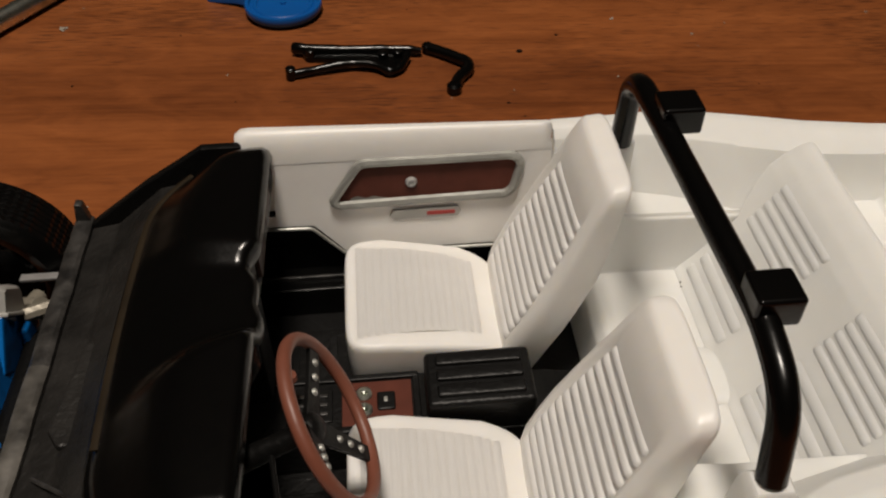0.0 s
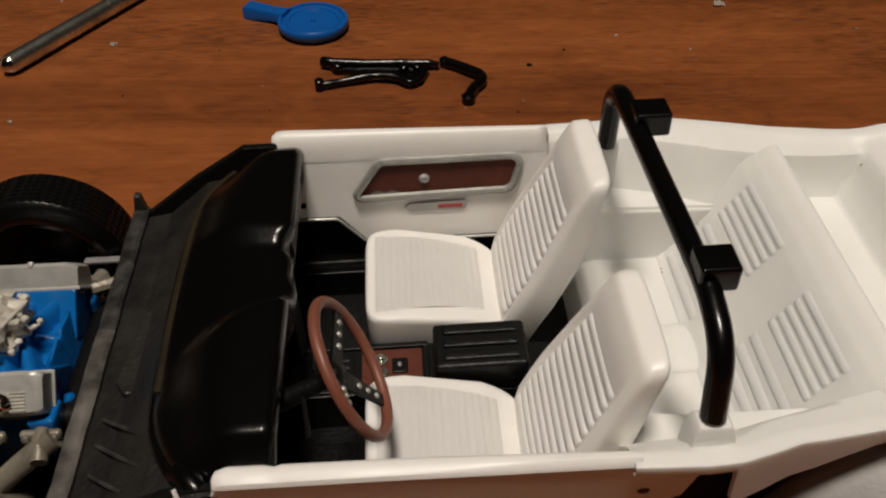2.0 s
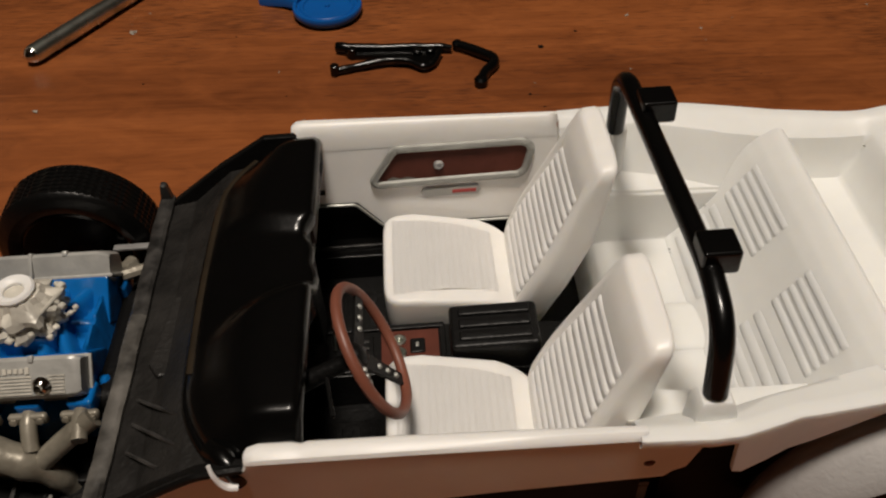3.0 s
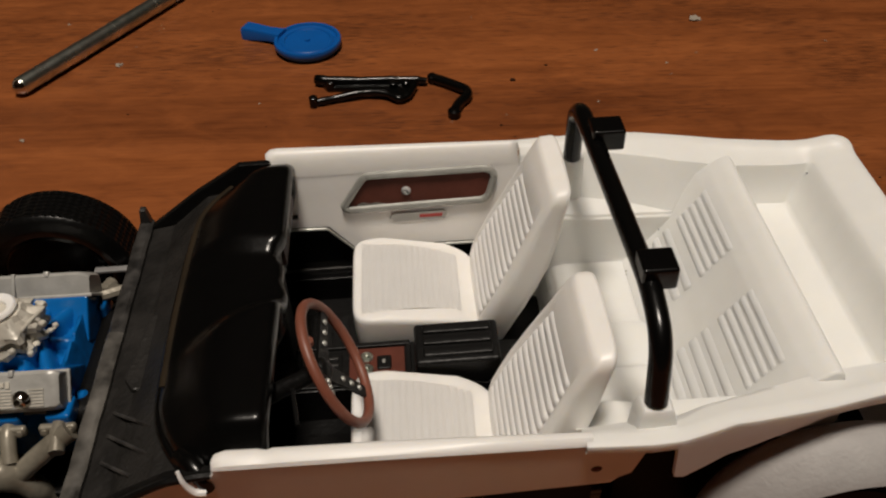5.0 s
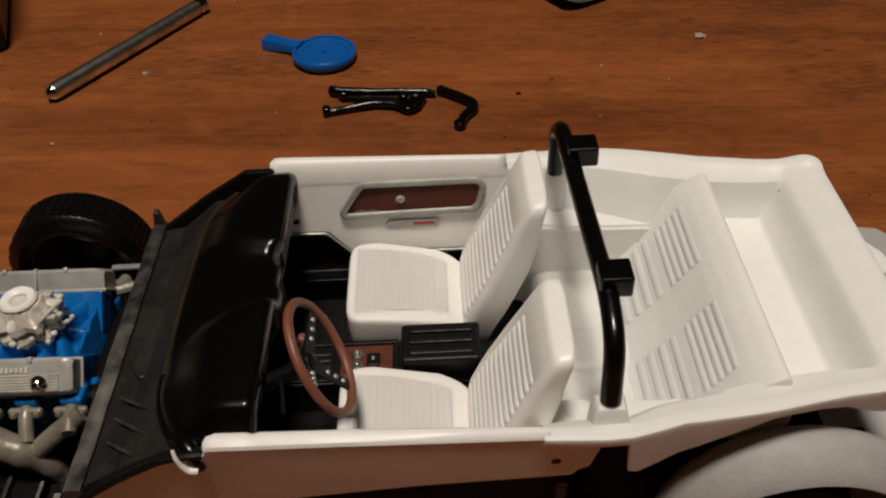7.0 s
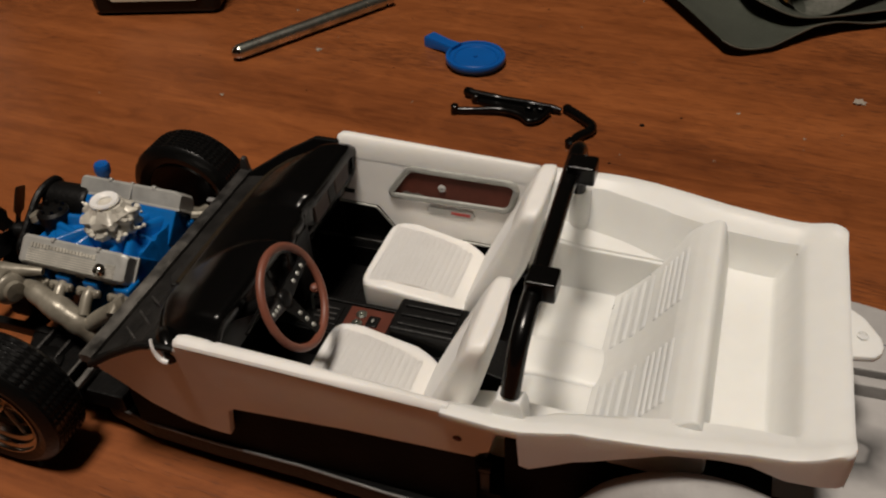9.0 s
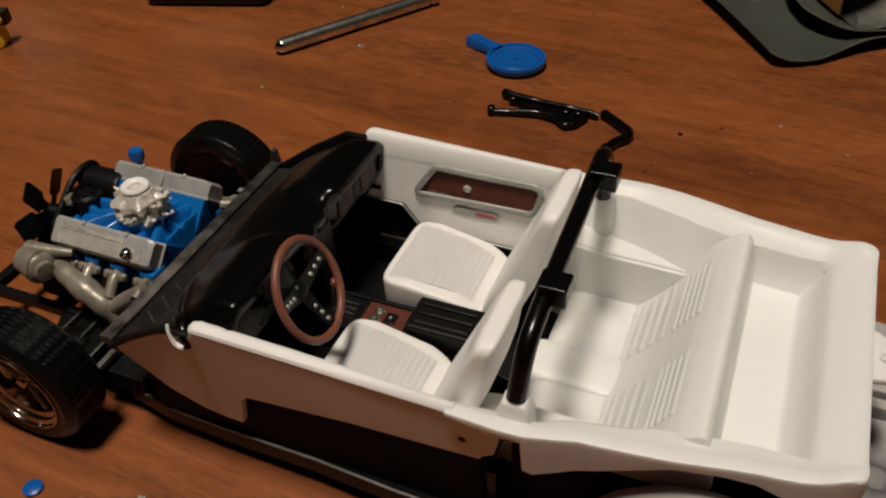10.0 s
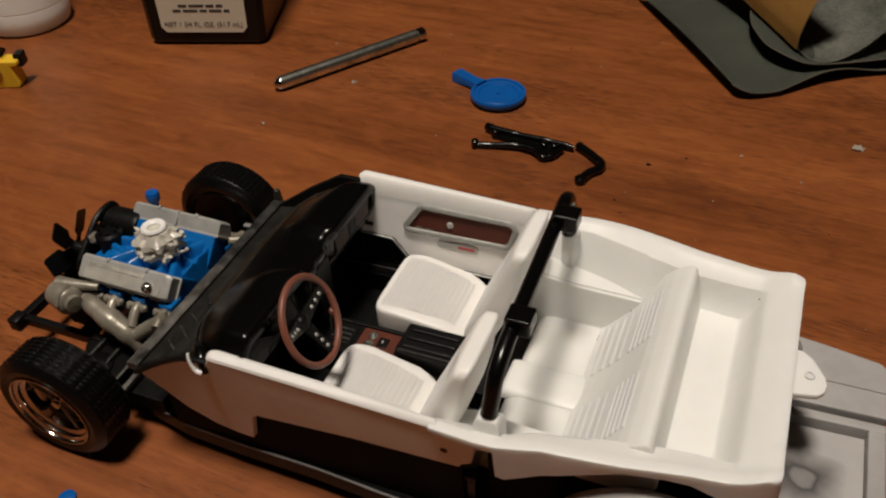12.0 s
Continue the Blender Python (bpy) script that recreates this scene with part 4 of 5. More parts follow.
def wheel(x, y, s, rim_mat, z, r=1.42, width=1.0):
    """A tyre with grooved tread, standing on the table; s is the side its face looks to."""
    o = (x, y, z)
    h = width / 2
    prof = [(0.98, -h + 0.06), (1.05, -h), (1.2, -h - 0.03), (r - 0.10, -h + 0.03), (r - 0.03, -h + 0.10)]
    n = 7
    for i in range(n):
        a = -h + 0.12 + (width - 0.24) * i / n
        g = (width - 0.24) / n
        prof += [(r, a + 0.01), (r, a + g * 0.72), (r - 0.035, a + g * 0.76), (r - 0.035, a + g * 0.98)]
    prof += [(r - 0.03, h - 0.10), (r - 0.10, h - 0.03), (1.2, h + 0.03), (1.05, h), (0.98, h - 0.06), (0.96, h - 0.15), (0.96, -h + 0.15), prof[0]]
    bm = lathe(bmesh.new(), prof, o, (0, s, 0), 132, False)
    for v in bm.verts:
        dx, dz = v.co.x - o[0], v.co.z - o[2]
        if math.hypot(dx, dz) > r - 0.004:
            turn = round((math.atan2(dz, dx) / (2 * math.pi)) * 132)
            k = 1.0 if turn % 2 else (r - 0.026) / r
            v.co.x, v.co.z = o[0] + dx * k, o[2] + dz * k
    t = part("wheel", bm, RUBBER, CAR, "black rubber tyre with block tread on a plated rim" if rim_mat is COPPER else "black rubber tyre with block tread on a black hub", 30)
    b = lathe(bmesh.new(), [(0.0, -h + 0.1), (0.94, -h + 0.02), (1.0, -h + 0.06), (0.95, -h + 0.2), (0.90, 0.0), (0.88, 0.2), (0.93, h - 0.16), (1.01, h - 0.04), (1.0, h + 0.02), (0.975, h + 0.02), (0.955, h - 0.01), (0.95, h - 0.05), (0.885, h - 0.075), (0.875, h - 0.09),
                              (0.87, h - 0.16), (0.855, h - 0.175), (0.79, h - 0.20), (0.78, h - 0.215), (0.765, h - 0.36), (0.72, h - 0.42)], o, (0, s, 0), 56)
    part("rim", b, rim_mat, t)
    part("rim_well", lathe(bmesh.new(), [(0.0, h - 0.72), (0.76, h - 0.72), (0.77, h - 0.40), (0.74, h - 0.40), (0.66, h - 0.62), (0.0, h - 0.66)], o, (0, s, 0), 40), SATIN, t)
    for i in range(5):
        w = 2 * math.pi * i / 5
        d = Vector((math.cos(w), 0, math.sin(w)))
        q = Vector(o) + Vector((0, s, 0)) * (h - 0.30)
        part("rim_spoke", rod(bmesh.new(), q + d * 0.10, q + d * 0.76, 0.038, 0.05, 10), SATIN if i % 2 else STEEL if rim_mat is COPPER else rim_mat, t)
    part("hub_cap", lathe(bmesh.new(), [(0.0, h - 0.18), (0.10, h - 0.19), (0.14, h - 0.25), (0.16, h - 0.44), (0.0, h - 0.44)], o, (0, s, 0), 20), rim_mat, t)


def engine():
    """The engine sits slightly askew between the rails."""
    e = part("engine_block", box(bmesh.new(), -6.9, -4.15, -1.0, 1.0, 1.3, 2.45, 0.12, 3), BLUE, CAR, "bright blue V8 model engine with grey valve covers")
    e.matrix_basis = Matrix.Translation((-4.1 * CM, 0.22 * CM, 0)) @ Matrix.Rotation(radians(-0.8), 4, "Z") @ Matrix.Translation((4.1 * CM, 0, 0))
    rnd = random.Random(5)
    for s in (-1, 1):
        m = Matrix.Translation((0, s * 0.84 if s < 0 else 0.94, 2.85 if s < 0 else 2.97)) @ Matrix.Rotation(radians(-45 * s), 4, "X")
        part("cylinder_head", box(bmesh.new(), -6.55, -4.2, -0.28, 0.28, -0.75, 0.02, 0.05, 2, m), BLUE, e)
        rows = []
        for x, g in ((-6.72, 0.05), (-6.68, 0.015), (-6.62, 0.0), (-4.36, 0.0), (-4.24, 0.02), (-4.18, 0.06)):
            rows.append([m @ Vector((x, s * y, z)) for y, z in ((-0.22 + g * 0.3, 0.02), (-0.24 + g * 0.3, 0.08), (-0.29 + g, 0.37 - g), (-0.24 + g, 0.42 - g), (0.26 - g, 0.42 - g), (0.31 - g, 0.37 - g), (0.36 - g * 0.3, 0.08), (0.35 - g * 0.3, 0.02))])
        part("valve_cover", loft(bmesh.new(), rows), ALU, e, "grey ribbed valve cover with raised lettering bars")
        lip = [(s * -0.26, 0.0), (s * -0.26, 0.06), (s * 0.40, 0.06), (s * 0.40, 0.0)]
        part("cover_lip", prism(bmesh.new(), lip, "x", -6.76, -4.14, 0.02, 2, m), ALU, e)
        b = bmesh.new()
        for i in range(6 if s < 0 else 0):
            y = s * (-0.02 + 0.048 * i)
            box(b, -6.5, -4.85, min(y, y + s * 0.02), max(y, y + s * 0.02), 0.415, 0.438, 0.0, 1, m)
            box(b, -4.62, -4.38, min(y, y + s * 0.02), max(y, y + s * 0.02), 0.415, 0.438, 0.0, 1, m)
        if s < 0:
            part("cover_ribs", b, CAST, e)
            b = bmesh.new()
            for i in range(20):
                x = -6.45 + 0.08 * i
                k = rnd.uniform(0.03, 0.05)
                box(b, x, x + 0.055, s * -0.10 - k, s * -0.10 + k, 0.41, 0.445, 0.0, 1, m)
            part("lettering_bars", b, CAST, e)
        for x in (-5.95, -4.85):
            part("cover_clip", box(bmesh.new(), x - 0.04, x + 0.04, min(s * -0.31, s * -0.21), max(s * -0.31, s * -0.21), 0.36, 0.45, 0.02, 2, m), ALU, e)
        if s > 0:
            part("cover_joint", box(bmesh.new(), -5.42, -5.36, -0.31, -0.2, 0.05, 0.44, 0.02, 2, m), ALU, e)
        else:
            cap = m @ Vector((-4.70, -0.12, 0.42))
            ax = m.to_3x3() @ Vector((0, -0.15, 1))
            part("oil_cap", lathe(bmesh.new(), [(0.13, 0), (0.14, 0.05), (0.11, 0.10), (0.06, 0.13), (0.05, 0.18), (0.0, 0.19)], cap, ax, 20), CHROME, e, "chrome oil filler cap")
    # intake manifold: a flat casting with ridged runners
    runs = []
    for sd in (-1, 1):
        for x0, x1 in ((-5.75, -6.5), (-5.5, -5.85), (-4.95, -4.85), (-4.75, -4.42)):
            runs.append((Vector((x0, sd * 0.12)), Vector((x1, sd * 0.84)), 0.14, 0.30))
        runs.append((Vector((-4.3, sd * 0.1)), Vector((-4.33, sd * 0.8)), 0.07, 0.19))
        runs.append((Vector((-6.55, sd * 0.15)), Vector((-5.9, sd * 0.3)), 0.12, 0.22))
    runs.append((Vector((-4.62, 0.0)), Vector((-4.28, 0.0)), 0.10, 0.2))
    rows = []
    for i in range(73):
        x = -6.85 + 2.68 * i / 72
        row = []
        for k in range(53):
            y = -0.86 + 1.72 * k / 52
            z = 2.80 + 0.05 * math.cos(y * 2.2)
            for a, b, w, h in runs:
                p, ab = Vector((x, y)), b - a
                t = max(0.0, min(1.0, (p - a).dot(ab) / ab.length_squared))
                d = (p - (a + ab * t)).length / w
                z = max(z, 2.80 + h * (1.15 - 0.35 * t) * (1 - d * d) ** 0.5) if d < 1 else z
            z -= 0.55 * max(0.0, x + 4.26) / 0.09 + 0.5 * max(0.0, -6.76 - x) / 0.09
            row.append((x, y, z))
        rows.append([(x, -0.86, 2.2)] + row + [(x, 0.86, 2.2)])
    part("intake_manifold", loft(bmesh.new(), rows, closed=False), BLUE, e, "blue cast intake manifold with ridged runners", 50)
    part("manifold_boss", lathe(bmesh.new(), [(0.2, 0), (0.19, 0.2), (0.14, 0.24), (0.0, 0.25)], (-6.4, -0.25, 2.72), (0, 0, 1), 16), BLUE, e)
    part("carb_pad", box(bmesh.new(), -5.55, -4.7, -0.48, 0.28, 2.8, 3.20, 0.08), BLUE, e)
    # carburettor: a rough cast lump with fittings all round
    rows = []
    for z, r in ((3.16, 0.34), (3.22, 0.44), (3.33, 0.48), (3.44, 0.40), (3.52, 0.48), (3.62, 0.46), (3.72, 0.34), (3.82, 0.27)):
        row = []
        for i in range(44):
            w = 2 * math.pi * i / 44
            q = r + rnd.uniform(-0.035, 0.035) + (0.075 * math.cos(9 * w + 6 * z) if 3.18 < z < 3.7 else 0.0)
            row.append((-5.12 + 1.15 * q * math.cos(w), -0.1 + q * math.sin(w), z + rnd.uniform(-0.015, 0.015)))
        rows.append(row)
    part("carburettor", loft(bmesh.new(), rows), CAST, e, "rough silver carburettor with fittings", 25)
    for i in range(24):
        w = 2 * math.pi * i / 24 + rnd.uniform(-0.1, 0.1)
        r = 0.48 + rnd.uniform(-0.05, 0.10)
        x, y, z = -5.12 + r * 1.15 * math.cos(w), -0.1 + r * math.sin(w), rnd.choice((3.3, 3.36, 3.58)) + rnd.uniform(-0.05, 0.05)
        a, h = rnd.uniform(0.03, 0.06), rnd.uniform(0.03, 0.07)
        if i % 6:
            part("fitting", box(bmesh.new(), x - a, x + a, y - a, y + a, z - h, z + h, 0.02, 1, Matrix.Translation((x, y, z)) @ Matrix.Rotation(w * 2, 4, "Z") @ Matrix.Translation((-x, -y, -z))), CAST, e)
        else:
            part("fitting", lathe(bmesh.new(), [(0.0, -0.02), (a, 0.0), (a, 0.07), (a * 0.5, 0.09), (a * 0.5, 0.14), (0.0, 0.15)], (x, y, z), (math.cos(w), math.sin(w), 0.5), 10), CAST, e)
    part("choke_lever", tube(bmesh.new(), rounded([(-4.78, -0.35, 3.6), (-4.6, -0.2, 3.72), (-4.55, 0.02, 3.66), (-4.66, 0.1, 3.5)], 0.1), 0.03, 8), CAST, e)
    part("air_horn", lathe(bmesh.new(), [(0.25, -0.02), (0.295, 0.02), (0.30, 0.06), (0.27, 0.10), (0.20, 0.09), (0.15, 0.05), (0.13, -0.08), (0.0, -0.08)], (-5.14, -0.1, 3.82), (0, 0, 1), 32), WHITE, e, "white round air horn")
    # blue filler tube, pump and front cover
    part("filler_tube", lathe(bmesh.new(), [(0.10, 0), (0.11, 0.5), (0.15, 0.52), (0.175, 0.58), (0.175, 0.72), (0.15, 0.78), (0.06, 0.76), (0.0, 0.74)], (-6.45, 1.32, 2.80), (0.05, 0.05, 1), 18), CLEAN_BLUE, e, "blue oil filler tube")
    part("front_cover", box(bmesh.new(), -7.25, -6.85, -0.70, 0.70, 1.4, 2.62, 0.1), BLUE, e)
    part("distributor", lathe(bmesh.new(), [(0.26, 0), (0.30, 0.06), (0.30, 0.30), (0.34, 0.32), (0.34, 0.52), (0.28, 0.58), (0.0, 0.6)], (-6.85, 0.05, 2.6), (-0.05, 0.05, 1), 22), SATIN, e, "black distributor cap")
    for i in range(7):
        w = 2 * math.pi * i / 7
        part("plug_post", rod(bmesh.new(), (-6.88 + 0.22 * math.cos(w), 0.08 + 0.22 * math.sin(w), 3.16), (-6.88 + 0.23 * math.cos(w), 0.08 + 0.23 * math.sin(w), 3.28), 0.05, 0.035, 8), SATIN, e)
    part("pump_cap", lathe(bmesh.new(), [(0.14, 0), (0.17, 0.08), (0.12, 0.2), (0.0, 0.22)], (-7.25, 0.0, 2.85), (-0.4, -0.2, 1), 16), STEEL, e)
    part("compressor", lathe(bmesh.new(), [(0.36, 0), (0.40, 0.06), (0.40, 0.9), (0.34, 0.98), (0.0, 0.98)], (-7.45, 0.78, 2.85), (1, 0.02, 0), 22), SATIN, e)
    # belt, pulleys and fan
    loop = rounded([(-7.5, -0.55, 2.05), (-7.5, -0.62, 2.45), (-7.5, 0.45, 3.25), (-7.5, 1.08, 3.25), (-7.5, 1.12, 2.75), (-7.5, 0.3, 1.75), (-7.5, -0.55, 2.05)], 0.3)
    part("fan_belt", tube(bmesh.new(), loop, 0.085, 8), COWL, e, "dark fan belt")
    for y, z, r in ((-0.1, 2.35, 0.42), (0.78, 2.9, 0.34), (0.0, 1.6, 0.4)):
        part("pulley", lathe(bmesh.new(), [(r * 0.4, 0.14), (r, 0.12), (r - 0.05, 0.05), (r, -0.02), (r * 0.4, -0.06), (0.0, -0.06)], (-7.5, y, z), (1, 0, 0), 24), SATIN, e)
    hub = Vector((-7.95, -0.1, 2.5))
    part("fan_hub", lathe(bmesh.new(), [(0.0, -0.12), (0.16, -0.12), (0.2, 0.0), (0.2, 0.1), (0.12, 0.45), (0.0, 0.45)], hub, (1, 0, 0), 18), SATIN, e)
    for i in range(6):
        w = radians(57 + 60 * i)
        d, q = Vector((0, math.cos(w), math.sin(w))), Vector((0, -math.sin(w), math.cos(w)))
        rows = []
        for r, a, tw in ((0.12, 0.10, 0.04), (0.36, 0.13, 0.07), (0.45, 0.24, 0.10), (0.90, 0.24, 0.10), (0.98, 0.19, 0.08)):
            rows.append([hub + d * r + q * (a * sx) + Vector((tw * sx + 0.02 * sy, 0, 0)) for sx, sy in ((-1, -1), (1, -1), (1, 1), (-1, 1))])
        part("fan_blade", loft(bmesh.new(), rows), SATIN, e)
    # canister and exhaust manifolds
    ax = Vector((0.93, -0.30, 0.05))
    o = Vector((-7.15, -1.66, 2.60))
    part("canister", lathe(bmesh.new(), [(0.0, 0), (0.28, 0.0), (0.33, 0.05), (0.34, 0.62), (0.30, 0.68), (0.22, 0.72), (0.2, 0.82), (0.0, 0.84)], o, ax, 26), STEEL, e, "steel-coloured canister")
    part("canister_arm", tube(bmesh.new(), [o + Vector((0.1, 0.05, 0.22)), o + Vector((0.5, 0.12, 0.25)), o + Vector((1.05, 0.3, 0.2))], lambda k: 0.2 - 0.12 * k, 10), STEEL, e)
    part("mount_block", box(bmesh.new(), -7.45, -6.75, -1.46, -0.6, 1.3, 2.15, 0.08), FLAT_BLACK, e)
    part("canister_clip", tube(bmesh.new(), [o + ax * 0.55 + Vector((0, -0.35 * math.cos(a), 0.35 * math.sin(a))) for a in np.linspace(0.3, 2.2, 9)], 0.035, 6), STEEL, e)
    for s in (-1, 1):
        log = rounded([(-6.45, s * 1.55, 2.50), (-6.0, s * 1.72, 2.45), (-5.4, s * 1.82, 2.24), (-4.95, s * 1.86, 2.0), (-4.75, s * 1.82, 1.5), (-4.7, s * 1.75, 1.0)], 0.3)
        part("exhaust_manifold", tube(bmesh.new(), log, lambda t: 0.19 + 0.07 * math.sin(math.pi * min(1, t * 1.3)) + 0.015 * math.sin(26 * t), 14), STEEL, e, "steel-coloured exhaust manifold")
        part("rear_branch", tube(bmesh.new(), rounded([(-4.92, s * 1.84, 2.05), (-4.6, s * 1.72, 2.3), (-4.1, s * 1.45, 2.55)], 0.3), 0.16, 12), STEEL, e)
        part("down_pipe", tube(bmesh.new(), [(-5.75, s * 1.7, 2.3), (-5.65, s * 1.6, 1.6), (-5.5, s * 1.5, 1.1)], 0.17, 12), STEEL, e)
        for x in (-6.3, -5.72, -5.05, -4.3):
            end = (x + 0.05, s * (1.72 if x < -5.5 else 1.78), 2.42 - 0.13 * (x + 6.3) if x < -4.8 else 2.45)
            part("exhaust_port", tube(bmesh.new(), rounded([(x, s * 1.0, 2.48), (x, s * 1.42, 2.54), end], 0.15), 0.12, 10), STEEL, e)
            part("port_flange", box(bmesh.new(), x - 0.28, x + 0.28, min(s * 1.33, s * 1.45), max(s * 1.33, s * 1.45), 2.43, 2.62, 0.05, 3), STEEL, e)
            part("port_boss", box(bmesh.new(), x - 0.19, x + 0.19, min(s * 0.9, s * 1.325), max(s * 0.9, s * 1.325), 2.40, 2.72, 0.06, 3), BLUE, e)
            for k in (-0.19, 0.19):
                part("flange_nut", lathe(bmesh.new(), [(0.0, 0), (0.055, 0), (0.055, 0.05), (0.0, 0.06)], (x + k, s * 1.44, 2.54), (0, s, 0.2), 6), STEEL, e)
    part("gearbox", box(bmesh.new(), -4.28, -3.5, -1.15, 1.15, 1.2, 2.52, 0.2, 3), SATIN, e, "black bell housing")
    for y, z in ((-0.9, 2.2), (-0.75, 2.45), (0.85, 2.35), (-1.05, 1.9)):
        part("bell_bolt", lathe(bmesh.new(), [(0.0, 0), (0.10, 0), (0.10, 0.12), (0.06, 0.16), (0.0, 0.17)], (-4.18, y, z), (1, 0, 0.1), 10), BLUE, e)
    part("heater_pipe", tube(bmesh.new(), rounded([(-4.2, 1.15, 2.75), (-3.9, 1.3, 2.72), (-3.5, 1.5, 2.62)], 0.1), 0.10, 8), STEEL, e)


def front_frame():
    fr = part("front_frame", box(bmesh.new(), -8.72, -3.6, -1.62, -1.42, 1.25, 1.5, 0.04), SATIN, CAR, "black front subframe rails")
    part("rail", box(bmesh.new(), -8.72, -3.6, 1.42, 1.62, 1.25, 1.5, 0.04), SATIN, fr)
    part("cross_member", box(bmesh.new(), -8.74, -8.5, -1.7, 1.7, 1.27, 1.53, 0.05), SATIN, fr)
    part("cross_member", box(bmesh.new(), -6.4, -5.2, -2.6, 2.6, 0.75, 1.2, 0.06), SATIN, fr)
    part("corner_bracket", box(bmesh.new(), -8.85, -8.52, -1.85, -1.45, 1.2, 1.58, 0.06), SATIN, fr)
    part("splash_plate", box(bmesh.new(), -6.9, -4.3, -2.4, 2.4, 0.6, 0.7, 0.02), FLAT_BLACK, fr)
    part("cross_bar", box(bmesh.new(), -7.0, -6.6, -1.6, 1.6, 1.2, 1.42, 0.05), SATIN, fr)
    for s in (-1, 1):
        part("control_arm", prism(bmesh.new(), [(-6.6, s * 1.5), (-4.9, s * 1.5), (-5.5, s * 2.7), (-6.0, s * 2.7)], "z", 1.3, 1.45, 0.04), SATIN, fr)
        part("spring_tower", lathe(bmesh.new(), [(0.45, 0), (0.5, 0.1), (0.42, 0.6), (0.3, 0.7), (0.0, 0.72)], (-5.75, s * 2.3, 0.9), (0, 0, 1), 18), SATIN, fr)
        part("brace", tube(bmesh.new(), [(-3.6, s * 2.35, 2.5), (-4.5, s * 2.0, 1.6)], 0.07, 8), WORN, fr)
        for x in (-6.0, -5.48):
            part("bracket_plate", box(bmesh.new(), x - 0.035, x + 0.035, min(s * 1.55, s * 2.3), max(s * 1.55, s * 2.3), 1.3, 1.6, 0.015), WORN, fr)
        part("flat_plate", box(bmesh.new(), -5.2, -4.88, min(s * 1.88, s * 2.58), max(s * 1.88, s * 2.58), 1.45, 1.6, 0.03), SATIN, fr)
        part("plate_rim", box(bmesh.new(), -4.92, -4.86, min(s * 1.88, s * 2.58), max(s * 1.88, s * 2.58), 1.58, 1.63, 0.015), STRIP, fr)
        part("side_post", box(bmesh.new(), -4.9, -3.7, min(s * 1.6, s * 2.6), max(s * 1.6, s * 2.6), 0.9, 1.35, 0.04), SATIN, fr)
    part("step_strip", box(bmesh.new(), -4.64, -4.52, -3.0, -2.1, 1.5, 1.6, 0.02), STRIP, fr, "worn grey strip")
    part("steering_rod", box(bmesh.new(), -4.9, -4.05, 2.86, 3.0, 1.88, 1.95, 0.02), EDGE, fr, "worn grey strip")


seat_specks(rear_tub())
rear_seat()
side_walls()
front_seat(1.57)
front_seat(-1.57)
dashboard()
steering()
console()
interior_floor()
cowl()
chassis()
roll_bar()
front_frame()
engine()
wheel(-5.62, -3.38, -1, COPPER, 1.42 + 0.254)
wheel(-5.66, 3.55, 1, BLACK, 1.45 + 0.254, 1.45)
# hubs coloured darker than rubber for the shade under the wheel tubs
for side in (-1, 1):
    part("rear_hub", lathe(bmesh.new(), [(0.3, 0.0), (0.9, 0.0), (0.95, 0.05), (0.95, 0.75), (0.9, 0.8), (0.3, 0.8)], (7.4, side * 2.05, 0.91), (0, side, 0), 32), FLAT_BLACK, CAR, "black rubber hub, darkened for the shade under the grey wheel tub")

# ---------------------------------------------------------------- loose things on the table
def push_rod_tool():
    a, b = Vector((-9.95, 11.65, 0.27)), Vector((-6.62, 17.35, 0.27))
    mid = (a + b) / 2
    t = thing("metal_rod", "tarnished chrome rod lying on the table", "rod", place_cm(mid.x, mid.y))
    a, b = a - Vector((mid.x, mid.y, 0)), b - Vector((mid.x, mid.y, 0))
    d, n = (b - a).normalized(), (b - a).length
    part("shaft", lathe(bmesh.new(), [(0.0, 0.1), (0.24, 0.1), (0.26, 0.14), (0.255, n * 0.5), (0.26, n - 0.42), (0.22, n - 0.38), (0.22, n - 0.3)], a, d, 24), DULL_CHROME, t)
    for k in (0.12, 0.2, 0.34, 0.55, 0.82):
        part("notch", lathe(bmesh.new(), [(0.25, n * k), (0.268, n * k + 0.02), (0.268, n * k + 0.09), (0.25, n * k + 0.11)], a, d, 20), DULL_CHROME, t)
    part("tip", lathe(bmesh.new(), [(0.0, -0.12), (0.10, -0.1), (0.22, 0.02), (0.24, 0.12), (0.0, 0.12)], a, d, 20), CHROME, t)
    part("head", lathe(bmesh.new(), [(0.22, n - 0.32), (0.265, n - 0.28), (0.265, n - 0.04), (0.2, n + 0.02), (0.0, n + 0.03)], a, d, 24), CHROME, t)


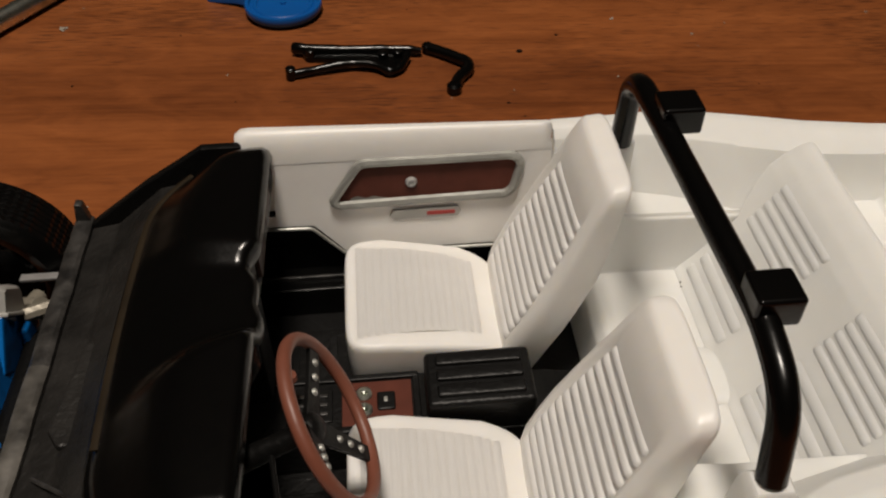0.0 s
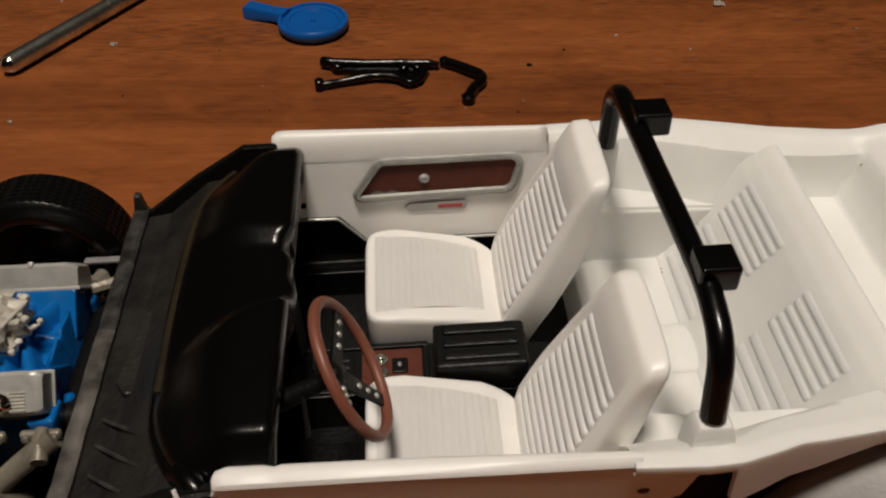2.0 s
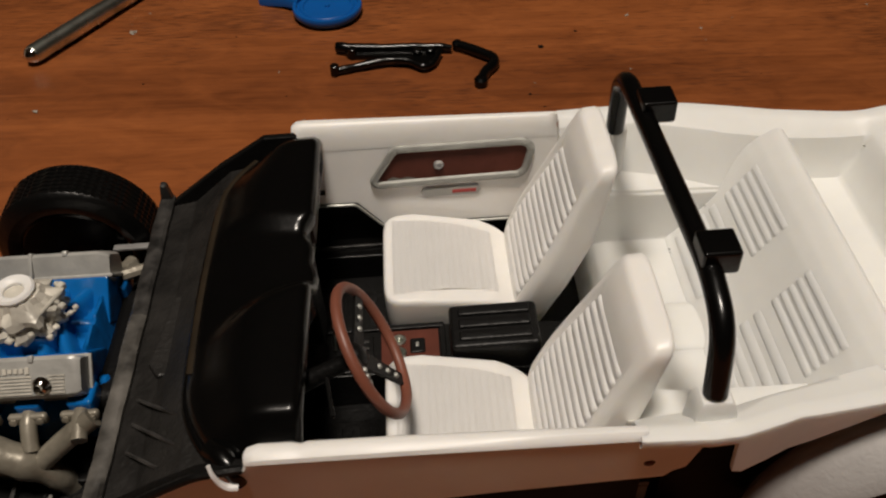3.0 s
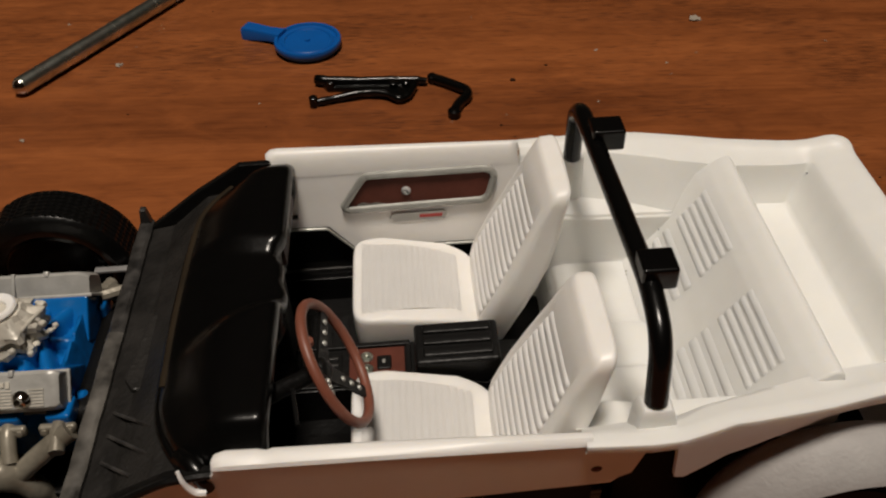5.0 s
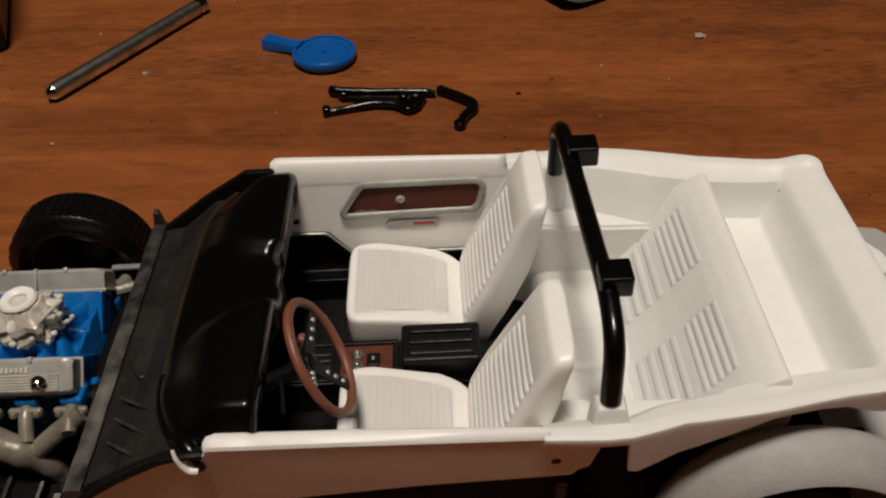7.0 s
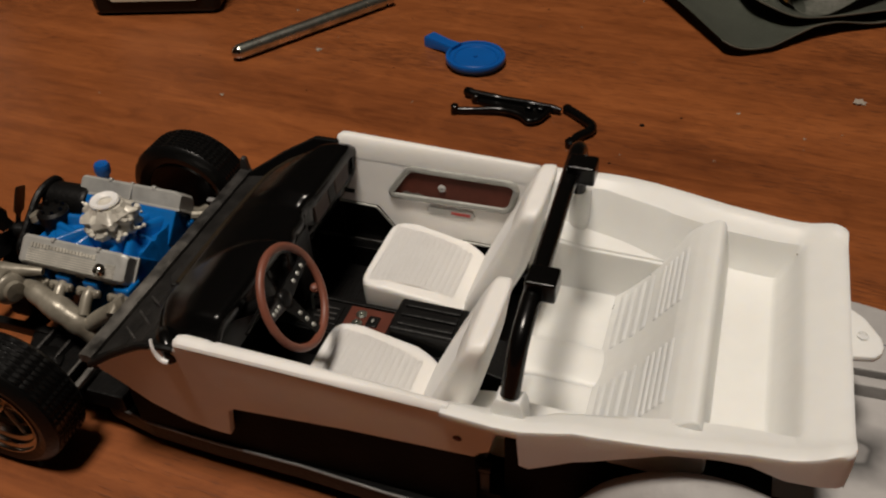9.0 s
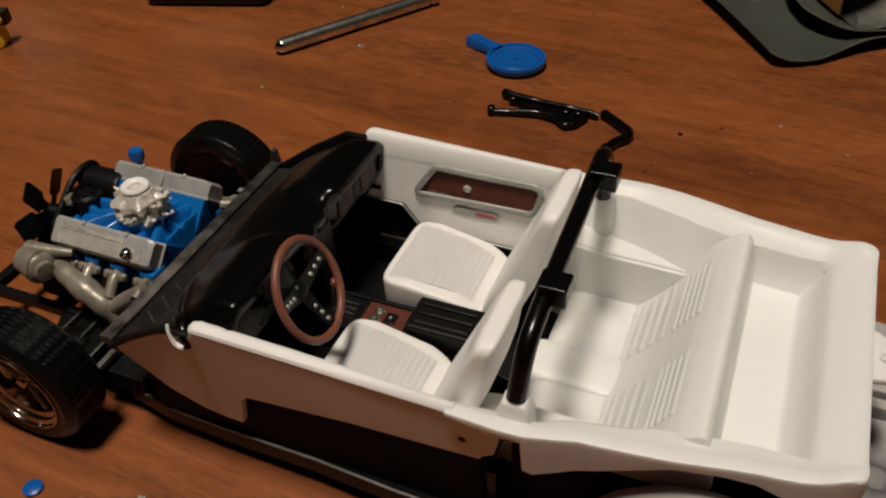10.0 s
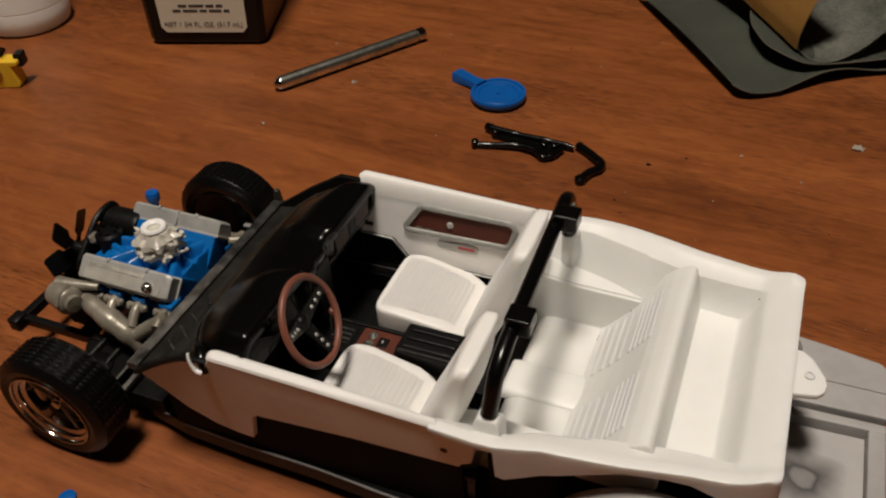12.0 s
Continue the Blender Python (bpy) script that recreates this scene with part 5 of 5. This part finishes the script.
def air_cleaner():
    t = thing("air_cleaner", "blue plastic air cleaner lid with snorkel on the table", "model part", place_cm(-2.1, 13.95))
    part("lid", lathe(bmesh.new(), [(0.0, 0.02), (0.85, 0.02), (0.93, 0.06), (0.93, 0.10), (0.98, 0.12), (1.0, 0.15), (1.0, 0.30), (0.98, 0.33), (0.90, 0.33), (0.87, 0.27), (0.80, 0.25), (0.76, 0.29), (0.70, 0.29), (0.67, 0.25),
                                    (0.08, 0.25), (0.07, 0.30), (0.0, 0.30)], (0, 0, 0), (0, 0, 1), 48), CLEAN_BLUE, t)
    d = Vector((-2.0, 0.85, 0)).normalized()
    s = Vector((-d.y, d.x, 0))
    rows = [[d * r + s * (w * sx) + Vector((0, 0, z)) for sx, z in ((-1, z0), (-1, z1 - 0.06), (-0.85, z1), (0.85, z1), (1, z1 - 0.06), (1, z0))] for r, w, z0, z1 in ((0.85, 0.26, 0.12, 0.38), (1.3, 0.22, 0.1, 0.36), (2.1, 0.25, 0.0, 0.38), (2.16, 0.24, 0.02, 0.36))]
    part("snorkel", loft(bmesh.new(), rows), CLEAN_BLUE, t)


def wiper_parts():
    t = thing("suspension_arms", "pair of thin glossy black plastic arms on the table", "model part", place_cm(-0.06, 11.25))
    top = rounded([(-1.62, 0.62, 0.16), (-1.4, 0.52, 0.2), (-0.6, 0.48, 0.18), (0.5, 0.46, 0.2), (1.2, 0.44, 0.2), (1.48, 0.42, 0.16)], 0.2)
    part("upper_arm", tube(bmesh.new(), top, lambda k: 0.15 - 0.06 * k + 0.007 * math.sin(23 * k), 10), BLACK, t)
    low = rounded([(-1.7, -0.52, 0.12), (-1.2, -0.38, 0.14), (-0.3, -0.15, 0.2), (0.3, -0.18, 0.2), (0.75, -0.52, 0.16), (1.0, -0.25, 0.16), (1.15, 0.25, 0.18)], 0.25)
    part("lower_arm", tube(bmesh.new(), low, lambda k: 0.10 + 0.008 * math.sin(31 * k), 10), BLACK, t)
    part("web", prism(bmesh.new(), [(-1.5, 0.55), (-1.3, 0.2), (-0.2, 0.1), (0.6, -0.3), (0.95, -0.3), (1.2, 0.3), (1.1, 0.5)], "z", 0.02, 0.16, 0.04), BLACK, t)
    for x, y in ((-1.2, 0.3), (0.55, 0.15), (0.9, 0.2), (-1.62, -0.5)):
        part("boss", lathe(bmesh.new(), [(0.12, 0), (0.12, 0.3), (0.08, 0.33), (0.0, 0.33)], (x, y, 0.0), (0, 0, 1), 14), BLACK, t)
    t = thing("bent_link", "small bent glossy black link on the table", "model part", place_cm(2.2, 10.97))
    part("link", tube(bmesh.new(), rounded([(-0.6, 0.85, 0.15), (-0.25, 0.62, 0.16), (0.32, 0.18, 0.16), (0.34, -0.12, 0.16), (0.05, -0.5, 0.15), (-0.05, -0.85, 0.15)], 0.2), 0.14, 12), BLACK, t)
    part("link_end", lathe(bmesh.new(), [(0.0, 0), (0.17, 0), (0.18, 0.2), (0.12, 0.26), (0.0, 0.26)], (-0.07, -0.9, 0.01), (0, 0, 1), 14), BLACK, t)
    part("link_end", lathe(bmesh.new(), [(0.0, 0), (0.14, 0), (0.15, 0.2), (0.1, 0.25), (0.0, 0.25)], (-0.62, 0.87, 0.01), (0, 0, 1), 14), BLACK, t)


def bottle():
    """Dark bottle with a cream label; its front foot edge runs along the x of its own frame."""
    turn = math.degrees(math.atan2(1.55, 4.19))
    t = thing("cement_bottle", "black bottle with a cream paper label on the table", "bottle", place_cm(-14.66, 13.84, 0, turn))
    rows = [[(x, 1.9 + y, z) for x, y in ((-w, -d + .2), (-w + .2, -d), (w - .2, -d), (w, -d + .2), (w, d - .2), (w - .2, d), (-w + .2, d), (-w, d - .2))]
            for z, w, d in ((0, 2.1, 1.75), (0.15, 2.35, 1.9), (0.3, 2.4, 1.92), (5.2, 2.55, 1.6), (5.6, 2.2, 1.4), (6.0, 1.2, 1.1))]
    part("body", loft(bmesh.new(), rows), GLASS_BLACK, t)
    part("cap", lathe(bmesh.new(), [(0.9, 0), (1.0, 0.05), (1.0, 1.3), (0.9, 1.4), (0.0, 1.4)], (0, 1.9, 6.0), (0, 0, 1), 28), GLASS_BLACK, t)
    lean = math.atan2(0.32, 4.9)
    m = Matrix.Translation((0, -0.075, 0.6)) @ Matrix.Rotation(-lean, 4, "X")
    lab = [(-1.55, 0.0), (-1.75, 0.2), (-1.85, 4.3), (1.85, 4.3), (1.75, 0.2), (1.55, 0.0)]
    part("label", prism(bmesh.new(), lab, "y", -0.02, 0.03, 0.0, 1, m), LABEL, t, "cream printed label with dark type")
    b = bmesh.new()
    rnd = random.Random(8)
    for z, h, half in ((0.84, 0.10, 1.15), (1.04, 0.10, 0.9), (1.42, 0.20, 0.55), (1.82, 0.20, 1.35), (2.22, 0.20, 1.3), (2.62, 0.20, 1.4), (3.02, 0.20, 1.3), (3.42, 0.20, 1.35)):
        x = -half
        while x < half - 0.1:
            w = min(rnd.uniform(0.25, 0.6), half - x)
            box(b, x, x + w, -0.032, -0.018, z, z + h, 0, 1, m)
            x += w + 0.09
    part("print_bars", b, INK, t)
    fc = bpy.data.curves.new("net", "FONT")
    fc.body, fc.size, fc.align_x, fc.extrude = "NET 1 3/4 FL. OZ. (51.7 mL)", 0.27 * CM, "CENTER", 0.002 * CM
    tmp = bpy.data.objects.new("net", fc)
    scene.collection.objects.link(tmp)
    bpy.context.view_layer.update()
    me = bpy.data.meshes.new_from_object(tmp.evaluated_get(bpy.context.evaluated_depsgraph_get()))
    bpy.data.objects.remove(tmp)
    me.name = "net_contents"
    me.transform(Matrix.Translation((0, -0.001, 0.0035)) @ Matrix.Identity(4))
    ob = new("net_contents", me)
    me.transform(Matrix.Rotation(radians(90), 4, "X"))
    me.transform(Matrix.Translation((0, 0, 0)))
    m2 = m.copy()
    m2.translation = m.translation * CM
    me.transform(Matrix.Translation((0, 0.0031, 0.0035)))
    me.transform(m2)
    me.materials.clear()
    me.materials.append(INK)
    ob.parent = t


def milk_bottle():
    t = thing("plastic_bottle", "milky white plastic bottle standing on the table", "bottle", place_cm(-23.5, 12.95))
    part("body", lathe(bmesh.new(), [(0.0, 0.0), (1.55, 0.0), (1.76, 0.12), (1.85, 0.45), (1.85, 0.7), (1.80, 0.98), (1.76, 1.0), (1.80, 1.06), (1.35, 5.0), (1.2, 5.8), (0.9, 6.2), (0.9, 6.8), (0.0, 6.8)], (0, 0, 0), (0, 0, 1), 48), MILK, t)
    part("seam", lathe(bmesh.new(), [(1.69, 1.9), (1.73, 1.93), (1.72, 2.02), (1.67, 2.05)], (0, 0, 0), (0, 0, 1), 48), MILK, t)


def yellow_clamp():
    t = thing("spring_clamp", "small yellow plastic clamp with a metal screw", "clamp", place_cm(-20.2, 8.2, 0, 24))
    part("jaw", prism(bmesh.new(), [(-1.6, 0.0), (0.8, 0.0), (0.86, 0.12), (0.72, 0.85), (1.0, 0.9), (0.98, 1.08), (-1.6, 1.12)], "y", -0.25, 0.45, 0.06), YELLOW, t)
    part("screw", lathe(bmesh.new(), [(0.0, 0), (0.2, 0), (0.2, 0.06), (0.12, 0.1), (0.0, 0.1)], (0.1, -0.25, 0.7), (0, -1, 0), 16), CHROME, t)
    part("spring_pin", rod(bmesh.new(), (0.25, 0.0, 1.1), (0.25, 0.5, 1.22), 0.14), CHROME, t)
    part("pad", box(bmesh.new(), 0.8, 1.1, 0.0, 0.5, 0.75, 1.25, 0.05), SATIN, t)


def curled_sheet(name, label, mat, m, rows_fn, thick=0.05):
    t = thing(name, label, "sandpaper", m, group="sanding sheets")
    rows = rows_fn()
    part("worn_edge", tube(bmesh.new(), rows[0], 0.032, 6), SAND_EDGE, t, "worn pale edge")
    bm = loft(bmesh.new(), rows, closed=False)
    bmesh.ops.solidify(bm, geom=bm.faces[:], thickness=thick)
    part("sheet", bm, mat, t)


def sanding_sheets():
    def base():
        front = [(0.0, 5.5, 17.1), (0.05, 5.75, 16.93), (0.12, 6.15, 17.02), (0.25, 7.1, 17.65), (0.4, 8.25, 18.95), (0.55, 9.3, 19.85), (0.75, 10.9, 20.85), (1.0, 13.2, 22.3)]
        rows = []
        for i in range(15):
            v = i / 14
            row = []
            for j in range(33):
                u = j / 32
                x, y = along(u, [(a, b) for a, b, _ in front]), along(u, [(a, c) for a, _, c in front])
                z = 0.22 + 0.25 * bump_at(u, 0.0, 0.2) + 0.30 * bump_at(u, 0.45, 0.25) * (1 - v)
                row.append((x - 5.2 * v, y + 6.9 * v, z + 0.1 * math.sin(4 * v)))
            rows.append(row)
        return rows
    curled_sheet("sanding_sheet", "dark grey curled sanding sheet lying on the table", SAND_GREY, place_cm(0, 0), base)

    def second():
        edge = [(0.0, 12.6, 22.2, 0.6), (0.12, 9.2, 19.75, 0.66), (0.2, 7.9, 18.8, 0.8), (0.35, 7.2, 18.78, 0.95), (0.5, 6.2, 19.35, 1.05), (0.7, 5.45, 20.8, 1.1), (1.0, 4.9, 24.5, 1.1)]
        line = [[along(j / 40, [(e[0], e[k]) for e in edge]) for k in (1, 2, 3)] for j in range(41)]
        for _ in range(5):
            line = [line[0]] + [[(a + 2 * b + c) / 4 for a, b, c in zip(p, q, r)] for p, q, r in zip(line, line[1:], line[2:])] + [line[-1]]
        rows = []
        for i in range(11):
            v = i / 10
            row = []
            for x, y, z in line:
                row.append((x + (9.2 - x) * 0.8 * v, y + (23.5 - y) * 0.6 * v, z - 0.35 * v))
            rows.append(row)
        return rows
    curled_sheet("sanding_sheet", "grey sanding sheet folded over another", SAND_GREY, place_cm(0, 0), second)

    # a sheet curled into an open scroll: grey grit inside, yellow-brown backing on its outside
    lip = [(0.0, 4.6, 2.15, 0.1), (0.1, 3.2, 1.35, -0.3), (0.2, 2.2, 1.0, -0.6), (0.32, 1.1, 0.75, -0.7), (0.42, 0.45, 0.8, -0.35), (0.5, 0.1, 1.1, -0.05), (0.6, 0.1, 1.6, 0.0), (0.72, 0.24, 2.25, 0.0), (0.82, 0.5, 2.9, 0.05), (0.92, 1.0, 3.4, 0.1), (1.0, 1.6, 3.5, 0.2)]
    side, back = Vector((0.8, 0.6, 0.0)), Vector((-0.6, 0.8, 0.05))

    def scroll(u0, u1, out):
        line = [[along(u0 + (u1 - u0) * j / 48, [(e[0], e[k]) for e in lip]) for k in (1, 2, 3)] for j in range(49)]
        for _ in range(6):
            line = [line[0]] + [[(a + 2 * b + c) / 4 for a, b, c in zip(p, q, r)] for p, q, r in zip(line, line[1:], line[2:])] + [line[-1]]
        rows = []
        for i in range(13):
            v = 6.5 * i / 12
            rows.append([Vector((7.2, 19.2, z)) + side * (g - out) + back * (v + f * (1 - v / 6.5)) for g, z, f in line])
        return rows
    t = thing("sanding_roll", "worn grey sanding sheet curled into a roll with yellow-brown backing", "sandpaper", place_cm(0, 0), group="sanding sheets")
    for name, mat, u0, u1, out in (("grit_face", SAND_WORN, 0.0, 1.0, 0.0), ("backing", SAND_TAN, 0.5, 0.97, 0.035)):
        b = loft(bmesh.new(), scroll(u0, u1, out), closed=False)
        bmesh.ops.solidify(b, geom=b.faces[:], thickness=0.02)
        part(name, b, mat, t, "yellow-brown paper backing" if out else "worn grey grit face", 60)


def blue_dab():
    t = thing("paint_cap", "small round blue plastic cap on the table", "cap", place_cm(-4.66, -5.07))
    part("disc", lathe(bmesh.new(), [(0.0, 0), (0.17, 0), (0.19, 0.03), (0.19, 0.06), (0.16, 0.08), (0.0, 0.085)], (0, 0, 0), (0, 0, 1), 24), CLEAN_BLUE, t)


def crumbs():
    rnd = random.Random(3)
    b = bmesh.new()
    spots = [(9.88, 15.13, 0.13), (6.5, 13.4, 0.05), (-6.9, 16.9, 0.07), (-7.6, 13.2, 0.07), (-2.6, -4.4, 0.07), (-3.6, -4.9, 0.05), (-5.0, -4.0, 0.05), (-9.2, 9.5, 0.06)]
    spots += [(rnd.uniform(-14, 14), rnd.uniform(5, 22), rnd.uniform(0.012, 0.032)) for _ in range(30)]
    for x, y, r in spots:
        for _ in range(3 if r > 0.06 else 1):
            q = bmesh.new()
            bmesh.ops.create_icosphere(q, subdivisions=1, radius=r)
            for v in q.verts:
                v.co = Vector((v.co.x * rnd.uniform(0.7, 1.4), v.co.y * rnd.uniform(0.6, 1.2), v.co.z * 0.4)) + Vector((x + rnd.uniform(-r, r), y + rnd.uniform(-r, r), r * 0.3))
            merge(b, q)
    tagged(put(b, "dust_specks", DUST), "pale dust and plastic crumbs on the table", "dust", kind="stuff")
    b = bmesh.new()
    for x, y, r in [(3.86, 11.83, 0.07), (4.9, 12.6, 0.04)] + [(rnd.uniform(-12, 14), rnd.uniform(5, 20), rnd.uniform(0.015, 0.035)) for _ in range(20)]:
        q = bmesh.new()
        bmesh.ops.create_icosphere(q, subdivisions=1, radius=r)
        for v in q.verts:
            v.co = Vector((v.co.x * 1.3, v.co.y, v.co.z * 0.5)) + Vector((x, y, r * 0.3))
        merge(b, q)
    tagged(put(b, "dark_specks", SATIN), "dark crumbs on the table", "dust", kind="stuff")


push_rod_tool()
air_cleaner()
wiper_parts()
bottle()
milk_bottle()
yellow_clamp()
sanding_sheets()
blue_dab()
crumbs()
